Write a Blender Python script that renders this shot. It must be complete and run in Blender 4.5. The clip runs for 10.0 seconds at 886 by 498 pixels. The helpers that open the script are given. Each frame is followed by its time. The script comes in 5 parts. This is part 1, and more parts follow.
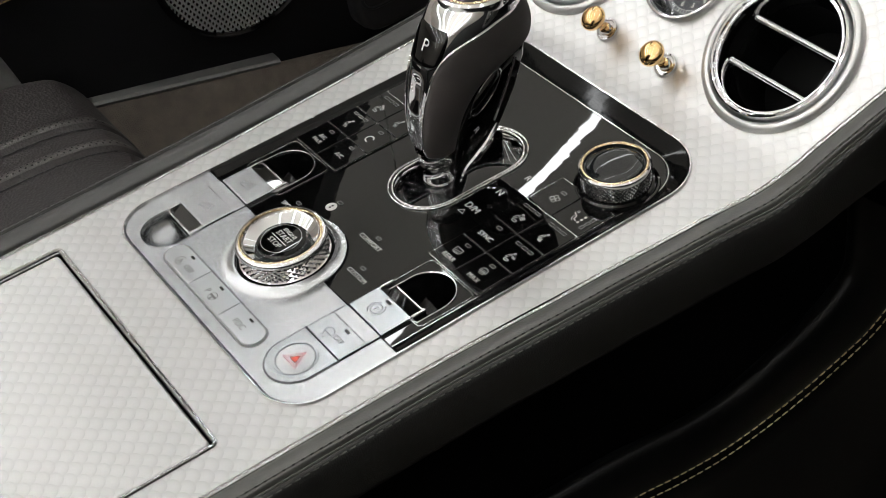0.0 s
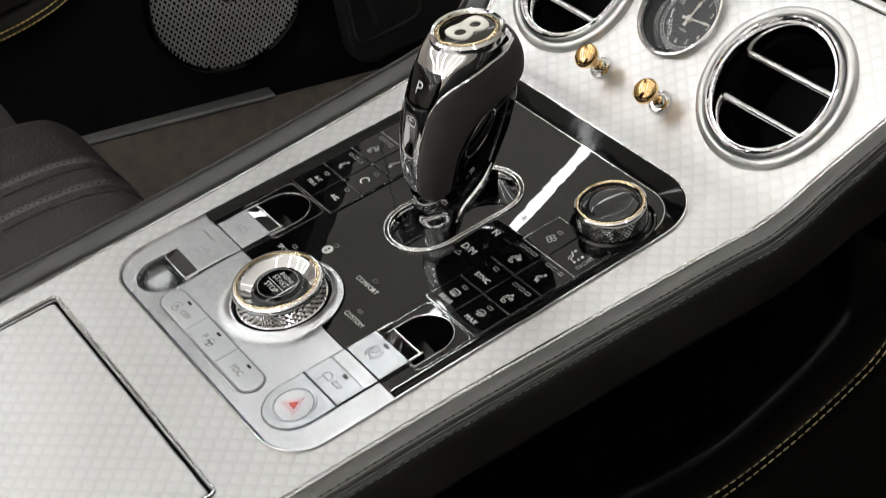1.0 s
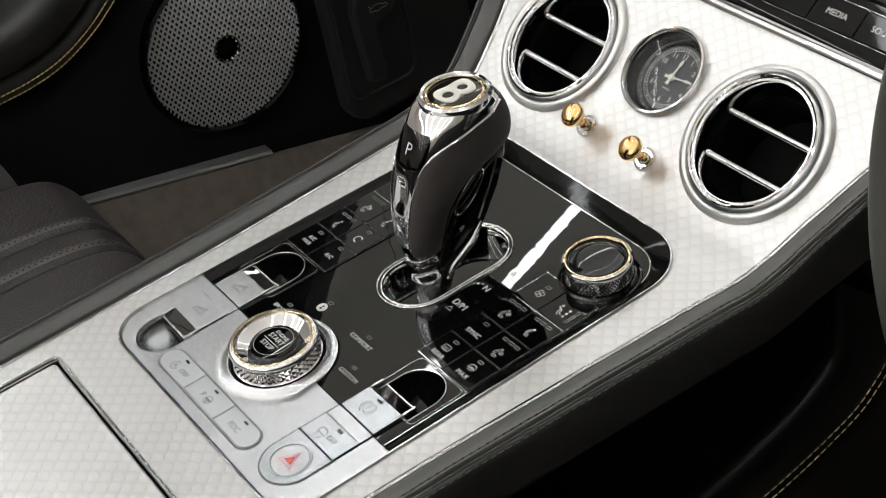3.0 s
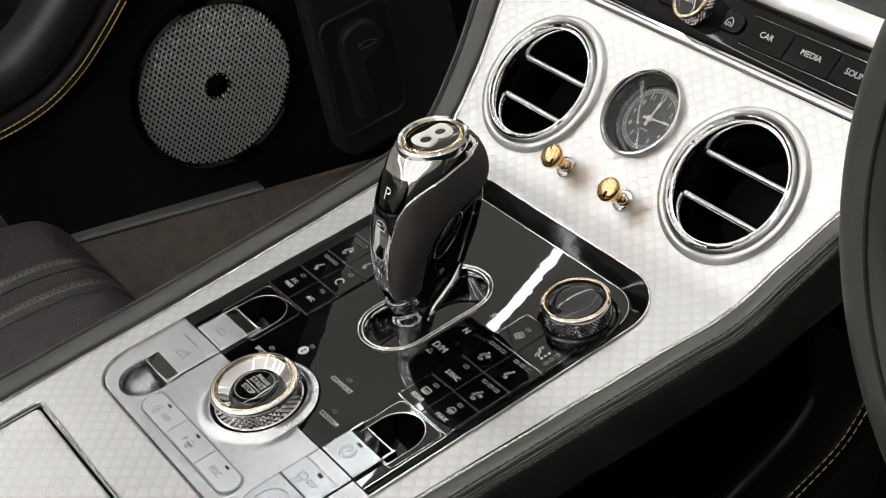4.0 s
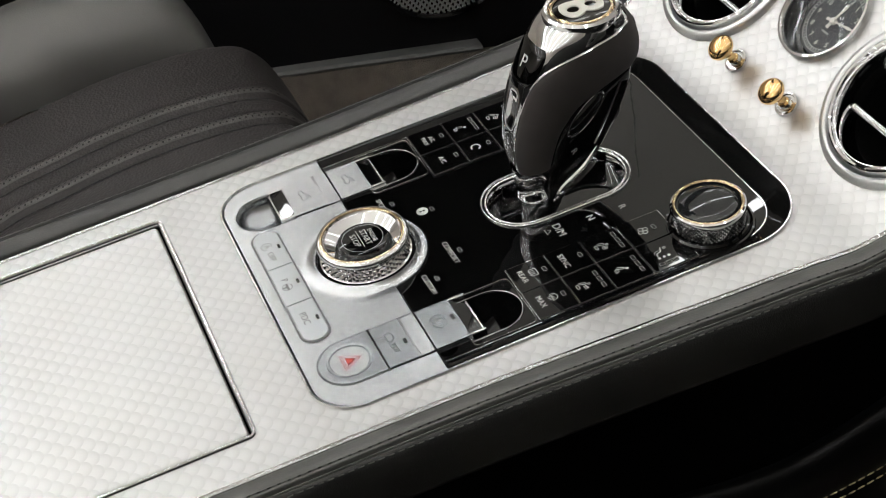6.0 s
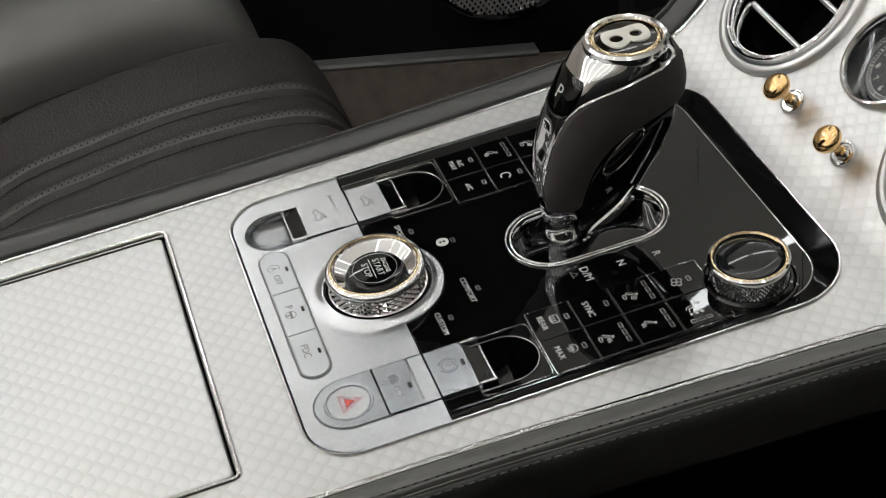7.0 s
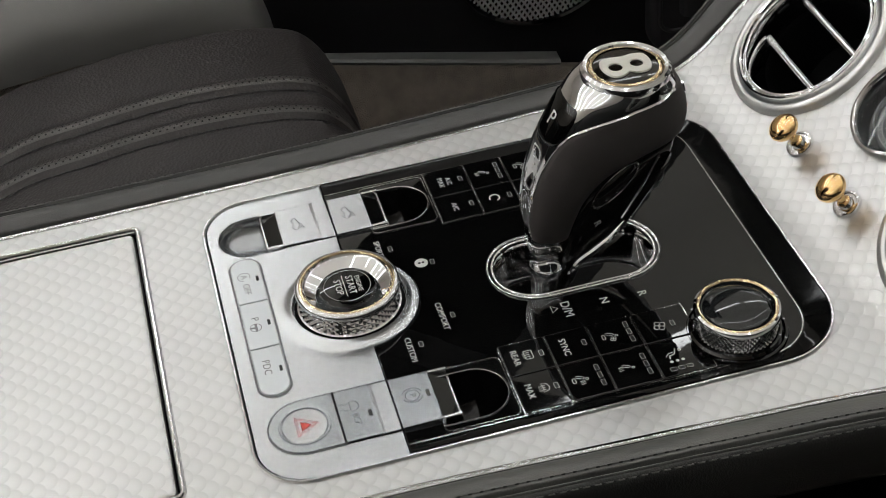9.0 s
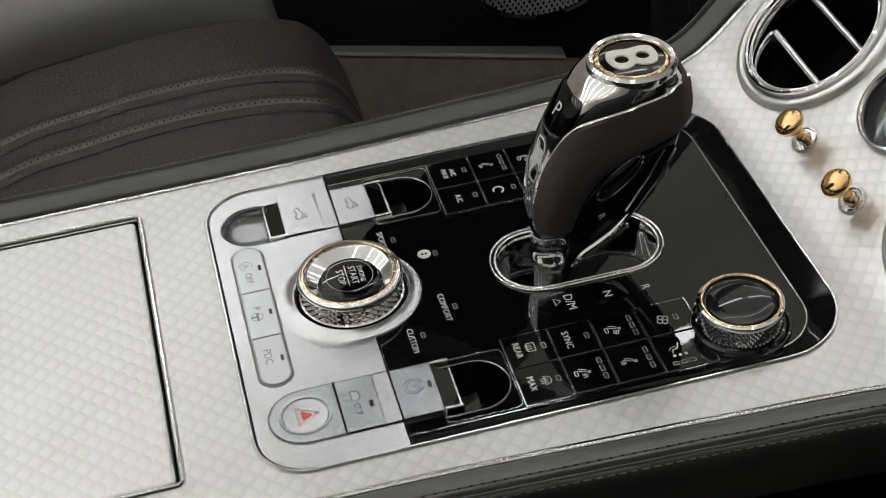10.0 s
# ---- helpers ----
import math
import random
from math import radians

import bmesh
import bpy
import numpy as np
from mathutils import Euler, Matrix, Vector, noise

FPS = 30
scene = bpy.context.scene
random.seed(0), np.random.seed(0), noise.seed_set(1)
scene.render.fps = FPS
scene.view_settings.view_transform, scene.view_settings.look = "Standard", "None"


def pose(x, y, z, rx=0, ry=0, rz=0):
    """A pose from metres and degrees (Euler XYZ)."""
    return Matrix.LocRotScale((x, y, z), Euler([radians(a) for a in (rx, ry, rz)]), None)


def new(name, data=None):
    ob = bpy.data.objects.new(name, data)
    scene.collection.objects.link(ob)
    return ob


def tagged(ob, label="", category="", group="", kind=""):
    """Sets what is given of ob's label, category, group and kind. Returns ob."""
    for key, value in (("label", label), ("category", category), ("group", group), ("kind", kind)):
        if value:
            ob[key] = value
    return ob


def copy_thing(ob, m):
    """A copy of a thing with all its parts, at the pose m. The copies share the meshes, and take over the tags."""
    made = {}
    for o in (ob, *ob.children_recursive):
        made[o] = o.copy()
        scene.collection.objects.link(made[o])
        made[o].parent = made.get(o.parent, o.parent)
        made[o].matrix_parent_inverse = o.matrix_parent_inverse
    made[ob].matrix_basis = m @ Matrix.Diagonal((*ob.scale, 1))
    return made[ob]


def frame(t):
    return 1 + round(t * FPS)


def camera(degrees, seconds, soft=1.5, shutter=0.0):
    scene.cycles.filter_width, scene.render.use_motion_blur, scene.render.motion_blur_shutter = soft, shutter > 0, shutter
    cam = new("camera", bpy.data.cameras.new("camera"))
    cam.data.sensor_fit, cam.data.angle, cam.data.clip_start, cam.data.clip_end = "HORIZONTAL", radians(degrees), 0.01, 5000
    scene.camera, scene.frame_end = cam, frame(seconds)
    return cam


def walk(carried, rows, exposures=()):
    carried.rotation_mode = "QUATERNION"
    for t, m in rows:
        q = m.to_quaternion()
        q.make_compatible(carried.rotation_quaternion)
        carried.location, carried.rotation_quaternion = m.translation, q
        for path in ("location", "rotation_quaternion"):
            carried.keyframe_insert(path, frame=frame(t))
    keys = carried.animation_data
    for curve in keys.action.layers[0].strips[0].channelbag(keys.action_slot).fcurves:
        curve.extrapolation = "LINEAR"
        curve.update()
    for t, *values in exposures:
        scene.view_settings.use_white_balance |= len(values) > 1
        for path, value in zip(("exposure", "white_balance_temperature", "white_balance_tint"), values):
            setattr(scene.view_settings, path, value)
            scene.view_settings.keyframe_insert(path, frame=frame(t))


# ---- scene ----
cam = camera(32.49, 10.0, soft=0.65, shutter=0.4)
# seconds, eye x y z in metres, turns in degrees
ROWS = [
    (0.0, 0.4985, -0.2315, 0.4380, 49.09, 8.05, 55.53),
    (0.5, 0.4961, -0.2294, 0.4393, 48.98, 8.21, 55.32),
    (1.0, 0.4941, -0.2268, 0.4431, 49.89, 8.70, 54.87),
    (1.5, 0.4949, -0.2260, 0.4491, 51.23, 9.13, 54.50),
    (2.0, 0.4992, -0.2301, 0.4508, 51.42, 9.36, 54.40),
    (3.3, 0.5094, -0.2258, 0.4587, 52.04, 9.35, 54.37),
    (3.5, 0.5104, -0.2230, 0.4609, 52.38, 9.48, 54.32),
    (4.0, 0.5138, -0.2189, 0.4629, 52.70, 9.72, 54.12),
    (4.5, 0.5191, -0.2189, 0.4623, 52.80, 9.98, 53.99),
    (4.8, 0.5251, -0.2151, 0.4615, 52.84, 10.25, 54.63),
    (5.0, 0.5331, -0.2073, 0.4613, 53.19, 10.38, 57.38),
    (5.2, 0.5330, -0.1950, 0.4573, 53.26, 10.15, 60.55),
    (5.3, 0.5328, -0.1903, 0.4560, 53.08, 9.75, 61.98),
    (5.5, 0.5346, -0.1817, 0.4523, 52.42, 8.99, 64.53),
    (5.7, 0.5318, -0.1717, 0.4423, 51.05, 8.97, 65.97),
    (6.8, 0.4847, -0.1270, 0.4247, 49.70, 7.87, 70.53),
    (7.0, 0.4798, -0.1251, 0.4170, 50.13, 7.27, 71.55),
    (7.5, 0.4678, -0.1200, 0.4117, 50.30, 5.60, 73.29),
    (8.0, 0.4609, -0.1127, 0.4077, 50.28, 4.82, 74.40),
    (8.5, 0.4581, -0.1048, 0.4065, 50.21, 4.71, 74.82),
    (9.0, 0.4572, -0.1002, 0.4071, 50.22, 4.37, 75.10),
    (9.5, 0.4563, -0.0984, 0.4061, 50.18, 4.10, 75.34),
    (10.0, 0.4565, -0.1008, 0.4041, 50.11, 3.90, 75.58),
]
walk(cam, [(t, pose(x, y, z, rx, ry, rz)) for t, x, y, z, rx, ry, rz in ROWS],
     exposures=[(0.0, -1.28), (4.5, -1.23), (5.5, -1.26), (7.0, -1.53), (10.0, -1.64)])

# ---- world and light: a showroom hall, the car's roof is open ----
world = bpy.data.worlds.new("hall_world")
scene.world = world
world.use_nodes = True
world.node_tree.nodes["Background"].inputs[0].default_value = (0.80, 0.84, 0.88, 1)
world.node_tree.nodes["Background"].inputs[1].default_value = 0.02
LAMP_STRENGTH = 46.0
UPLIGHT_STRENGTH = 165.0
LAMP_Z = 2.3
WHEEL = (0.3640, 0.1623, 0.1243, 73, 0, 1.3)

# ---- materials ----
def socket_value(tree, node, index, value):
    if isinstance(value, bpy.types.NodeSocket):
        tree.links.new(value, node.inputs[index])
    elif value is not None:
        node.inputs[index].default_value = value


def maths(tree, op, a, b=None, c=None):
    node = tree.nodes.new("ShaderNodeMath")
    node.operation = op
    for i, v in enumerate((a, b, c)):
        socket_value(tree, node, i, v)
    return node.outputs[0]


def vmaths(tree, op, a, b=None, scale=None):
    node = tree.nodes.new("ShaderNodeVectorMath")
    node.operation = op
    socket_value(tree, node, 0, a)
    socket_value(tree, node, 1, b)
    if scale is not None:
        socket_value(tree, node, 3, scale)
    return node.outputs[0]


def material(name, colour, rough, metal=0.0, grain=None, stain=0.0, stain_scale=30.0, rough_var=0.0, spec=0.5, coat=0.0):
    """grain: (scale per metre, bump height in metres, 'noise' or 'voronoi')."""
    m = bpy.data.materials.new(name)
    m.use_nodes = True
    t = m.node_tree
    p = t.nodes["Principled BSDF"]
    p.inputs["Base Color"].default_value = (*colour, 1)
    p.inputs["Roughness"].default_value = rough
    p.inputs["Metallic"].default_value = metal
    p.inputs["Specular IOR Level"].default_value = spec
    p.inputs["Coat Weight"].default_value = coat
    p.inputs["Coat Roughness"].default_value = 0.03
    geo = t.nodes.new("ShaderNodeNewGeometry")
    if stain or rough_var:
        n = t.nodes.new("ShaderNodeTexNoise")
        n.inputs["Scale"].default_value = stain_scale
        n.inputs["Detail"].default_value = 6
        t.links.new(geo.outputs["Position"], n.inputs["Vector"])
        if stain:
            mix = t.nodes.new("ShaderNodeMix")
            mix.data_type = "RGBA"
            mix.inputs["A"].default_value = (*[c * (1 - stain) for c in colour], 1)
            mix.inputs["B"].default_value = (*[min(1, c * (1 + stain)) for c in colour], 1)
            t.links.new(n.outputs["Fac"], mix.inputs["Factor"])
            t.links.new(mix.outputs["Result"], p.inputs["Base Color"])
        if rough_var:
            r = maths(t, "MULTIPLY_ADD", n.outputs["Fac"], 2 * rough_var, rough - rough_var)
            t.links.new(r, p.inputs["Roughness"])
    if grain:
        scale, height, sort = grain
        g = t.nodes.new("ShaderNodeTexVoronoi" if sort == "voronoi" else "ShaderNodeTexNoise")
        g.inputs["Scale"].default_value = scale
        t.links.new(geo.outputs["Position"], g.inputs["Vector"])
        b = t.nodes.new("ShaderNodeBump")
        b.inputs["Distance"].default_value = height
        t.links.new(g.outputs["Distance" if sort == "voronoi" else "Fac"], b.inputs["Height"])
        t.links.new(b.outputs["Normal"], p.inputs["Normal"])
    return m


def swirl_material(name, pitch):
    """Engine-turned aluminium: overlapping brushed scales on a square grid, laid out over the sheet's own metres (its UV map)."""
    m = material(name, (0.58, 0.578, 0.572), 0.30, 1.0)
    t = m.node_tree
    p = t.nodes["Principled BSDF"]
    uv = t.nodes.new("ShaderNodeUVMap")
    uv.uv_map = "metres"
    sep = t.nodes.new("ShaderNodeSeparateXYZ")
    turned = t.nodes.new("ShaderNodeVectorRotate")
    turned.rotation_type = "Z_AXIS"
    turned.inputs["Angle"].default_value = radians(45)
    t.links.new(uv.outputs[0], turned.inputs["Vector"])
    t.links.new(vmaths(t, "SCALE", turned.outputs[0], scale=1 / pitch), sep.inputs[0])
    u, v = sep.outputs[0], sep.outputs[1]
    iu, iv = maths(t, "FLOOR", u), maths(t, "FLOOR", v)
    fu, fv = maths(t, "SUBTRACT", u, iu), maths(t, "SUBTRACT", v, iv)
    radius = 0.775
    # start from the lowest disc and let each later disc cover it where it reaches
    cu, cv = 0.0, 1.0
    du = maths(t, "SUBTRACT", fu, cu)
    dv = maths(t, "SUBTRACT", fv, cv)
    ku, kv = maths(t, "ADD", iu, cu), maths(t, "ADD", iv, cv)
    for cu, cv in ((1.0, 1.0), (0.0, 0.0), (1.0, 0.0)):
        eu, ev = maths(t, "SUBTRACT", fu, cu), maths(t, "SUBTRACT", fv, cv)
        d = maths(t, "SQRT", maths(t, "ADD", maths(t, "MULTIPLY", eu, eu), maths(t, "MULTIPLY", ev, ev)))
        inside = maths(t, "LESS_THAN", d, radius)
        out = maths(t, "SUBTRACT", 1.0, inside)

        def pick(new_value, old):
            return maths(t, "ADD", maths(t, "MULTIPLY", inside, new_value), maths(t, "MULTIPLY", out, old))

        du, dv = pick(eu, du), pick(ev, dv)
        ku, kv = pick(maths(t, "ADD", iu, cu), ku), pick(maths(t, "ADD", iv, cv), kv)
    # brushing direction: round the disc's middle
    geo = t.nodes.new("ShaderNodeNewGeometry")
    along = (1.0, 0.0, 0.0)
    across = vmaths(t, "CROSS_PRODUCT", geo.outputs["Normal"], along)
    k = math.sqrt(0.5)
    # offset turned back from the diagonal grid to the sheet's own axes
    du, dv = maths(t, "MULTIPLY", maths(t, "ADD", du, dv), k), maths(t, "MULTIPLY", maths(t, "SUBTRACT", dv, du), k)
    tangent = vmaths(t, "ADD", vmaths(t, "SCALE", along, scale=maths(t, "MULTIPLY", dv, -1.0)), vmaths(t, "SCALE", across, scale=du))
    t.links.new(vmaths(t, "NORMALIZE", tangent), p.inputs["Tangent"])
    p.inputs["Anisotropic"].default_value = 0.62
    cell = t.nodes.new("ShaderNodeCombineXYZ")
    t.links.new(ku, cell.inputs[0])
    t.links.new(kv, cell.inputs[1])
    white = t.nodes.new("ShaderNodeTexWhiteNoise")
    white.noise_dimensions = "2D"
    t.links.new(cell.outputs[0], white.inputs["Vector"])
    t.links.new(maths(t, "MULTIPLY_ADD", white.outputs["Value"], 0.01, SWIRL_ROUGH), p.inputs["Roughness"])
    # each disc is ground a hair hollow, so its rim stands proud
    d = maths(t, "ADD", maths(t, "MULTIPLY", du, du), maths(t, "MULTIPLY", dv, dv))
    fine = t.nodes.new("ShaderNodeTexNoise")
    fine.inputs["Scale"].default_value = 900
    t.links.new(geo.outputs["Position"], fine.inputs["Vector"])
    # each disc's sheen is put into the colour: paler middle, darker rim
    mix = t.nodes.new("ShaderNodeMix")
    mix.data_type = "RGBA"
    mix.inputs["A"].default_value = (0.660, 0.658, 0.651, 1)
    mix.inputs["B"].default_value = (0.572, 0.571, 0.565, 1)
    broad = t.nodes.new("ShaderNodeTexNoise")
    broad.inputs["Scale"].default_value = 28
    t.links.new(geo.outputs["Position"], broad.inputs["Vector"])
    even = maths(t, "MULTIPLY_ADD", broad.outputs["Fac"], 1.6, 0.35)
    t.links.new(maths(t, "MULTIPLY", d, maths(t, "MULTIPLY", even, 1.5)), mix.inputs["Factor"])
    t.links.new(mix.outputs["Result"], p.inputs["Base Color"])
    h = maths(t, "MULTIPLY_ADD", d, SWIRL_HOLLOW, maths(t, "MULTIPLY", fine.outputs["Fac"], 0.004))
    b = t.nodes.new("ShaderNodeBump")
    b.inputs["Distance"].default_value = 0.001
    t.links.new(h, b.inputs["Height"])
    t.links.new(b.outputs["Normal"], p.inputs["Normal"])
    return m


SWIRL_ROUGH, SWIRL_HOLLOW = 0.33, 0.14
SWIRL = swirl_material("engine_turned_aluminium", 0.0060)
SATIN = material("satin_aluminium", (0.65, 0.665, 0.68), 0.27, 1.0)
SATIN_PILL = material("satin_pill_aluminium", (0.60, 0.62, 0.635), 0.30, 1.0)
# satin again: the dark that these keys mirror is put into the colour
SATIN_SHADED = material("shaded_satin_aluminium", (0.50, 0.525, 0.545), 0.22, 1.0)
BEZEL_SATIN = material("satin_bezel_silver", (0.88, 0.88, 0.865), 0.32, 1.0)
CHROME = material("chrome", (0.86, 0.86, 0.87), 0.04, 1.0, rough_var=0.02, stain_scale=60)
GOLD = material("polished_gold", (0.93, 0.62, 0.29), 0.06, 1.0, rough_var=0.03, stain_scale=200)
PALE_GOLD = material("pale_gold_ring", (0.64, 0.50, 0.31), 0.16, 1.0)
PIANO = material("piano_black_lacquer", (0.0018, 0.0018, 0.0018), 0.012, 0.0, grain=(55, 0.000018, "noise"), rough_var=0.008, stain_scale=25, spec=0.5)
BAR_BLACK = material("gloss_black_bar", (0.0018, 0.0018, 0.0018), 0.03, 0.0, grain=(100, 0.000015, "noise"), rough_var=0.01, stain_scale=60, spec=0.14)
LIP_BLACK = material("lacquered_lip_black", (0.004, 0.004, 0.004), 0.05, 0.0, grain=(90, 0.00003, "noise"), rough_var=0.02, stain_scale=60, spec=0.12)
CUP_BLACK = material("moulded_gloss_black", (0.0018, 0.0018, 0.0018), 0.10, 0.0, rough_var=0.03, stain_scale=60, spec=0.28)
DARK_CHROME = material("dark_chrome", (0.52, 0.52, 0.51), 0.08, 1.0, rough_var=0.02, stain_scale=60)
RIM_CHROME = material("rim_chrome", (0.86, 0.86, 0.86), 0.10, 1.0, rough_var=0.02, stain_scale=60)
SOFT_CHROME = material("brushed_chrome", (0.84, 0.84, 0.84), 0.17, 1.0, rough_var=0.03, stain_scale=60)
PIANO_KEY = material("black_gloss_key", (0.0018, 0.0018, 0.0018), 0.02, 0.0, grain=(100, 0.000015, "noise"), rough_var=0.01, stain_scale=80, spec=0.45)
BLACK = material("matt_black_plastic", (0.016, 0.016, 0.016), 0.6, 0.0, grain=(900, 0.00008, "noise"), spec=0.2)
RECESS = material("polished_recess", (0.40, 0.415, 0.43), 0.24, 1.0)
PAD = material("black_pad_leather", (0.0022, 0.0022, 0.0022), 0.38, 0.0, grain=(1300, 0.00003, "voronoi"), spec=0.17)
CAVITY = material("black_cavity", (0.002, 0.002, 0.002), 0.7, spec=0.1)
# one console leather: light and shade are put into these three colours
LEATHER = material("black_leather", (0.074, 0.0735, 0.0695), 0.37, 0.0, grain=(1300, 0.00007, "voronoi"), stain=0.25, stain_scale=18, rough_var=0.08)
LEATHER_LOW_SHADED = material("shaded_lower_leather", (0.020, 0.0198, 0.019), 0.42, 0.0, grain=(1300, 0.00007, "voronoi"), stain=0.25, stain_scale=18, rough_var=0.08, spec=0.25)
LEATHER_FAR_SHADED = material("shaded_far_leather", (0.036, 0.0355, 0.0345), 0.40, 0.0, grain=(1300, 0.00007, "voronoi"), stain=0.25, stain_scale=18, rough_var=0.08)
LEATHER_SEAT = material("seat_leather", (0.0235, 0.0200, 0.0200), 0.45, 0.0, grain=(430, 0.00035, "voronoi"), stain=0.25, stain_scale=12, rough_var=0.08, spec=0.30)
LEATHER_LIT = material("lit_bolster_leather", (0.108, 0.105, 0.100), 0.42, 0.0, grain=(900, 0.00006, "voronoi"), stain=0.15, stain_scale=12, rough_var=0.06)
LEATHER_ARM = material("armrest_leather", (0.021, 0.0205, 0.021), 0.40, 0.0, grain=(900, 0.00006, "voronoi"), stain=0.2, stain_scale=14, rough_var=0.06)
LEATHER_WHEEL = material("wheel_leather", (0.055, 0.055, 0.050), 0.42, 0.0, grain=(900, 0.00005, "voronoi"), stain=0.15, stain_scale=12, rough_var=0.06)
LEATHER_BAND = material("perforated_leather", (0.050, 0.045, 0.043), 0.40, 0.0, grain=(800, 0.0002, "voronoi"), stain=0.15, stain_scale=12)
GRIP = material("dark_brown_suede_grip", (0.044, 0.038, 0.037), 0.75, 0.0, grain=(2600, 0.00012, "noise"), stain=0.3, stain_scale=90)
CARPET = material("brown_carpet", (0.178, 0.150, 0.125), 0.95, 0.0, grain=(1500, 0.002, "noise"), stain=0.45, stain_scale=60)
THREAD = material("grey_thread", (0.075, 0.075, 0.070), 0.7)
THREAD_DARK = material("dark_thread", (0.008, 0.008, 0.008), 0.8)
THREAD_GOLD = material("golden_thread", (0.62, 0.44, 0.15), 0.6)
THREAD_PALE = material("cream_thread", (0.55, 0.45, 0.25), 0.6)
PRINT = material("white_print", (0.62, 0.62, 0.60), 0.5)
PRINT_GREY = material("grey_print", (0.30, 0.30, 0.29), 0.5)
MARK = material("shallow_engraving", (0.33, 0.345, 0.36), 0.40, 1.0)
ENGRAVE = material("engraved_grey", (0.16, 0.16, 0.165), 0.45)
RED = material("hazard_red", (0.62, 0.06, 0.04), 0.45)
LED = material("unlit_indicator", (0.020, 0.020, 0.020), 0.25)
LED_KEY = material("unlit_indicator_outline", (0.26, 0.26, 0.255), 0.3)
# thin metal lines drawn in place of glints on the black edges
EDGE_GLINT = material("edge_glint_metal", (0.62, 0.62, 0.61), 0.12, 1.0)
ENAMEL = material("cream_enamel", (0.74, 0.72, 0.66), 0.22)
BADGE_BLACK = material("badge_black_enamel", (0.010, 0.008, 0.006), 0.06)
DIAL_FACE = material("clock_face_charcoal", (0.045, 0.046, 0.05), 0.45)
GRILLE = material("speaker_grille_steel", (0.90, 0.90, 0.90), 0.42, 1.0)
DOOR_CARD = material("door_card_black", (0.0075, 0.0072, 0.0085), 0.6, 0.0, grain=(900, 0.00010, "voronoi"), stain=0.2, stain_scale=14, spec=0.2)
DOOR_BLACK = material("door_black_plastic", (0.018, 0.0175, 0.0195), 0.55, 0.0, grain=(900, 0.00010, "voronoi"), stain=0.2, stain_scale=14, spec=0.35)
CONE_DARK = material("smoked_mirror_cone", (0.16, 0.165, 0.17), 0.10, 1.0)
FLANGE = material("satin_vent_silver", (0.84, 0.84, 0.83), 0.38, 1.0, rough_var=0.04, stain_scale=90)
SILL = material("grey_sill_trim", (0.20, 0.20, 0.197), 0.40, 0.35, grain=(600, 0.0001, "noise"))
DASH_GLASS = material("dark_display_glass", (0.012, 0.013, 0.014), 0.05)
HALL_PAINT = material("hall_ceiling_paint", (0.71, 0.675, 0.62), 0.8, 0.0, stain=0.05, stain_scale=0.8)
HALL_WALL = material("hall_wall_paint", (0.50, 0.465, 0.42), 0.85, 0.0, stain=0.08, stain_scale=0.6)
VOID_PAINT = material("black_blocker_paint", (0.012, 0.012, 0.012), 0.8)
HALL_FLOOR = material("hall_floor_tile", (0.42, 0.41, 0.40), 0.35, 0.0, stain=0.08, stain_scale=1.5)


def lamp_material(name, strength):
    m = bpy.data.materials.new(name)
    m.use_nodes = True
    t = m.node_tree
    p = t.nodes["Principled BSDF"]
    p.inputs["Base Color"].default_value = (0.9, 0.9, 0.9, 1)
    p.inputs["Emission Color"].default_value = (0.97, 0.99, 0.995, 1)
    p.inputs["Emission Strength"].default_value = strength
    return m


LIT = lamp_material("lit_diffuser", LAMP_STRENGTH)
LIT_UP = lamp_material("added_uplight_glow", UPLIGHT_STRENGTH)


def glass_material():
    m = bpy.data.materials.new("clear_glass")
    m.use_nodes = True
    p = m.node_tree.nodes["Principled BSDF"]
    p.inputs["Base Color"].default_value = (1, 1, 1, 1)
    p.inputs["Roughness"].default_value = 0.0
    p.inputs["Transmission Weight"].default_value = 1.0
    p.inputs["IOR"].default_value = 1.45
    return m


GLASS = glass_material()
GLASS.node_tree.nodes["Principled BSDF"].inputs["IOR"].default_value = 1.20

# ---- mesh helpers ----
UP = Matrix.Identity(4)


def thing(name, m, label, category, group="", kind=""):
    ob = new(name)
    ob.empty_display_size = 0.02
    ob.matrix_world = m
    return tagged(ob, label, category, group, kind)


def part(name, bm, mat, parent, label="", smooth=35, m=None, kind=""):
    """Links a bmesh as one mesh object under a thing or a part; m: its place in the parent's space."""
    bmesh.ops.recalc_face_normals(bm, faces=bm.faces)
    for f in bm.faces:
        f.smooth = bool(smooth)
    for e in bm.edges:
        # edges marked as the border of a flat face stay crisp
        e.smooth = e.smooth and (len(e.link_faces) != 2 or e.calc_face_angle(0.0) < radians(smooth))
    me = bpy.data.meshes.new(name)
    bm.to_mesh(me)
    bm.free()
    me.materials.append(mat)
    ob = new(name, me)
    ob.parent = parent
    if m is not None:
        ob.matrix_local = m
    return tagged(ob, label, kind=kind)


def alone(name, bm, mat, label, category, kind="", smooth=35):
    ob = part(name, bm, mat, None, label, smooth, kind=kind)
    return tagged(ob, category=category)


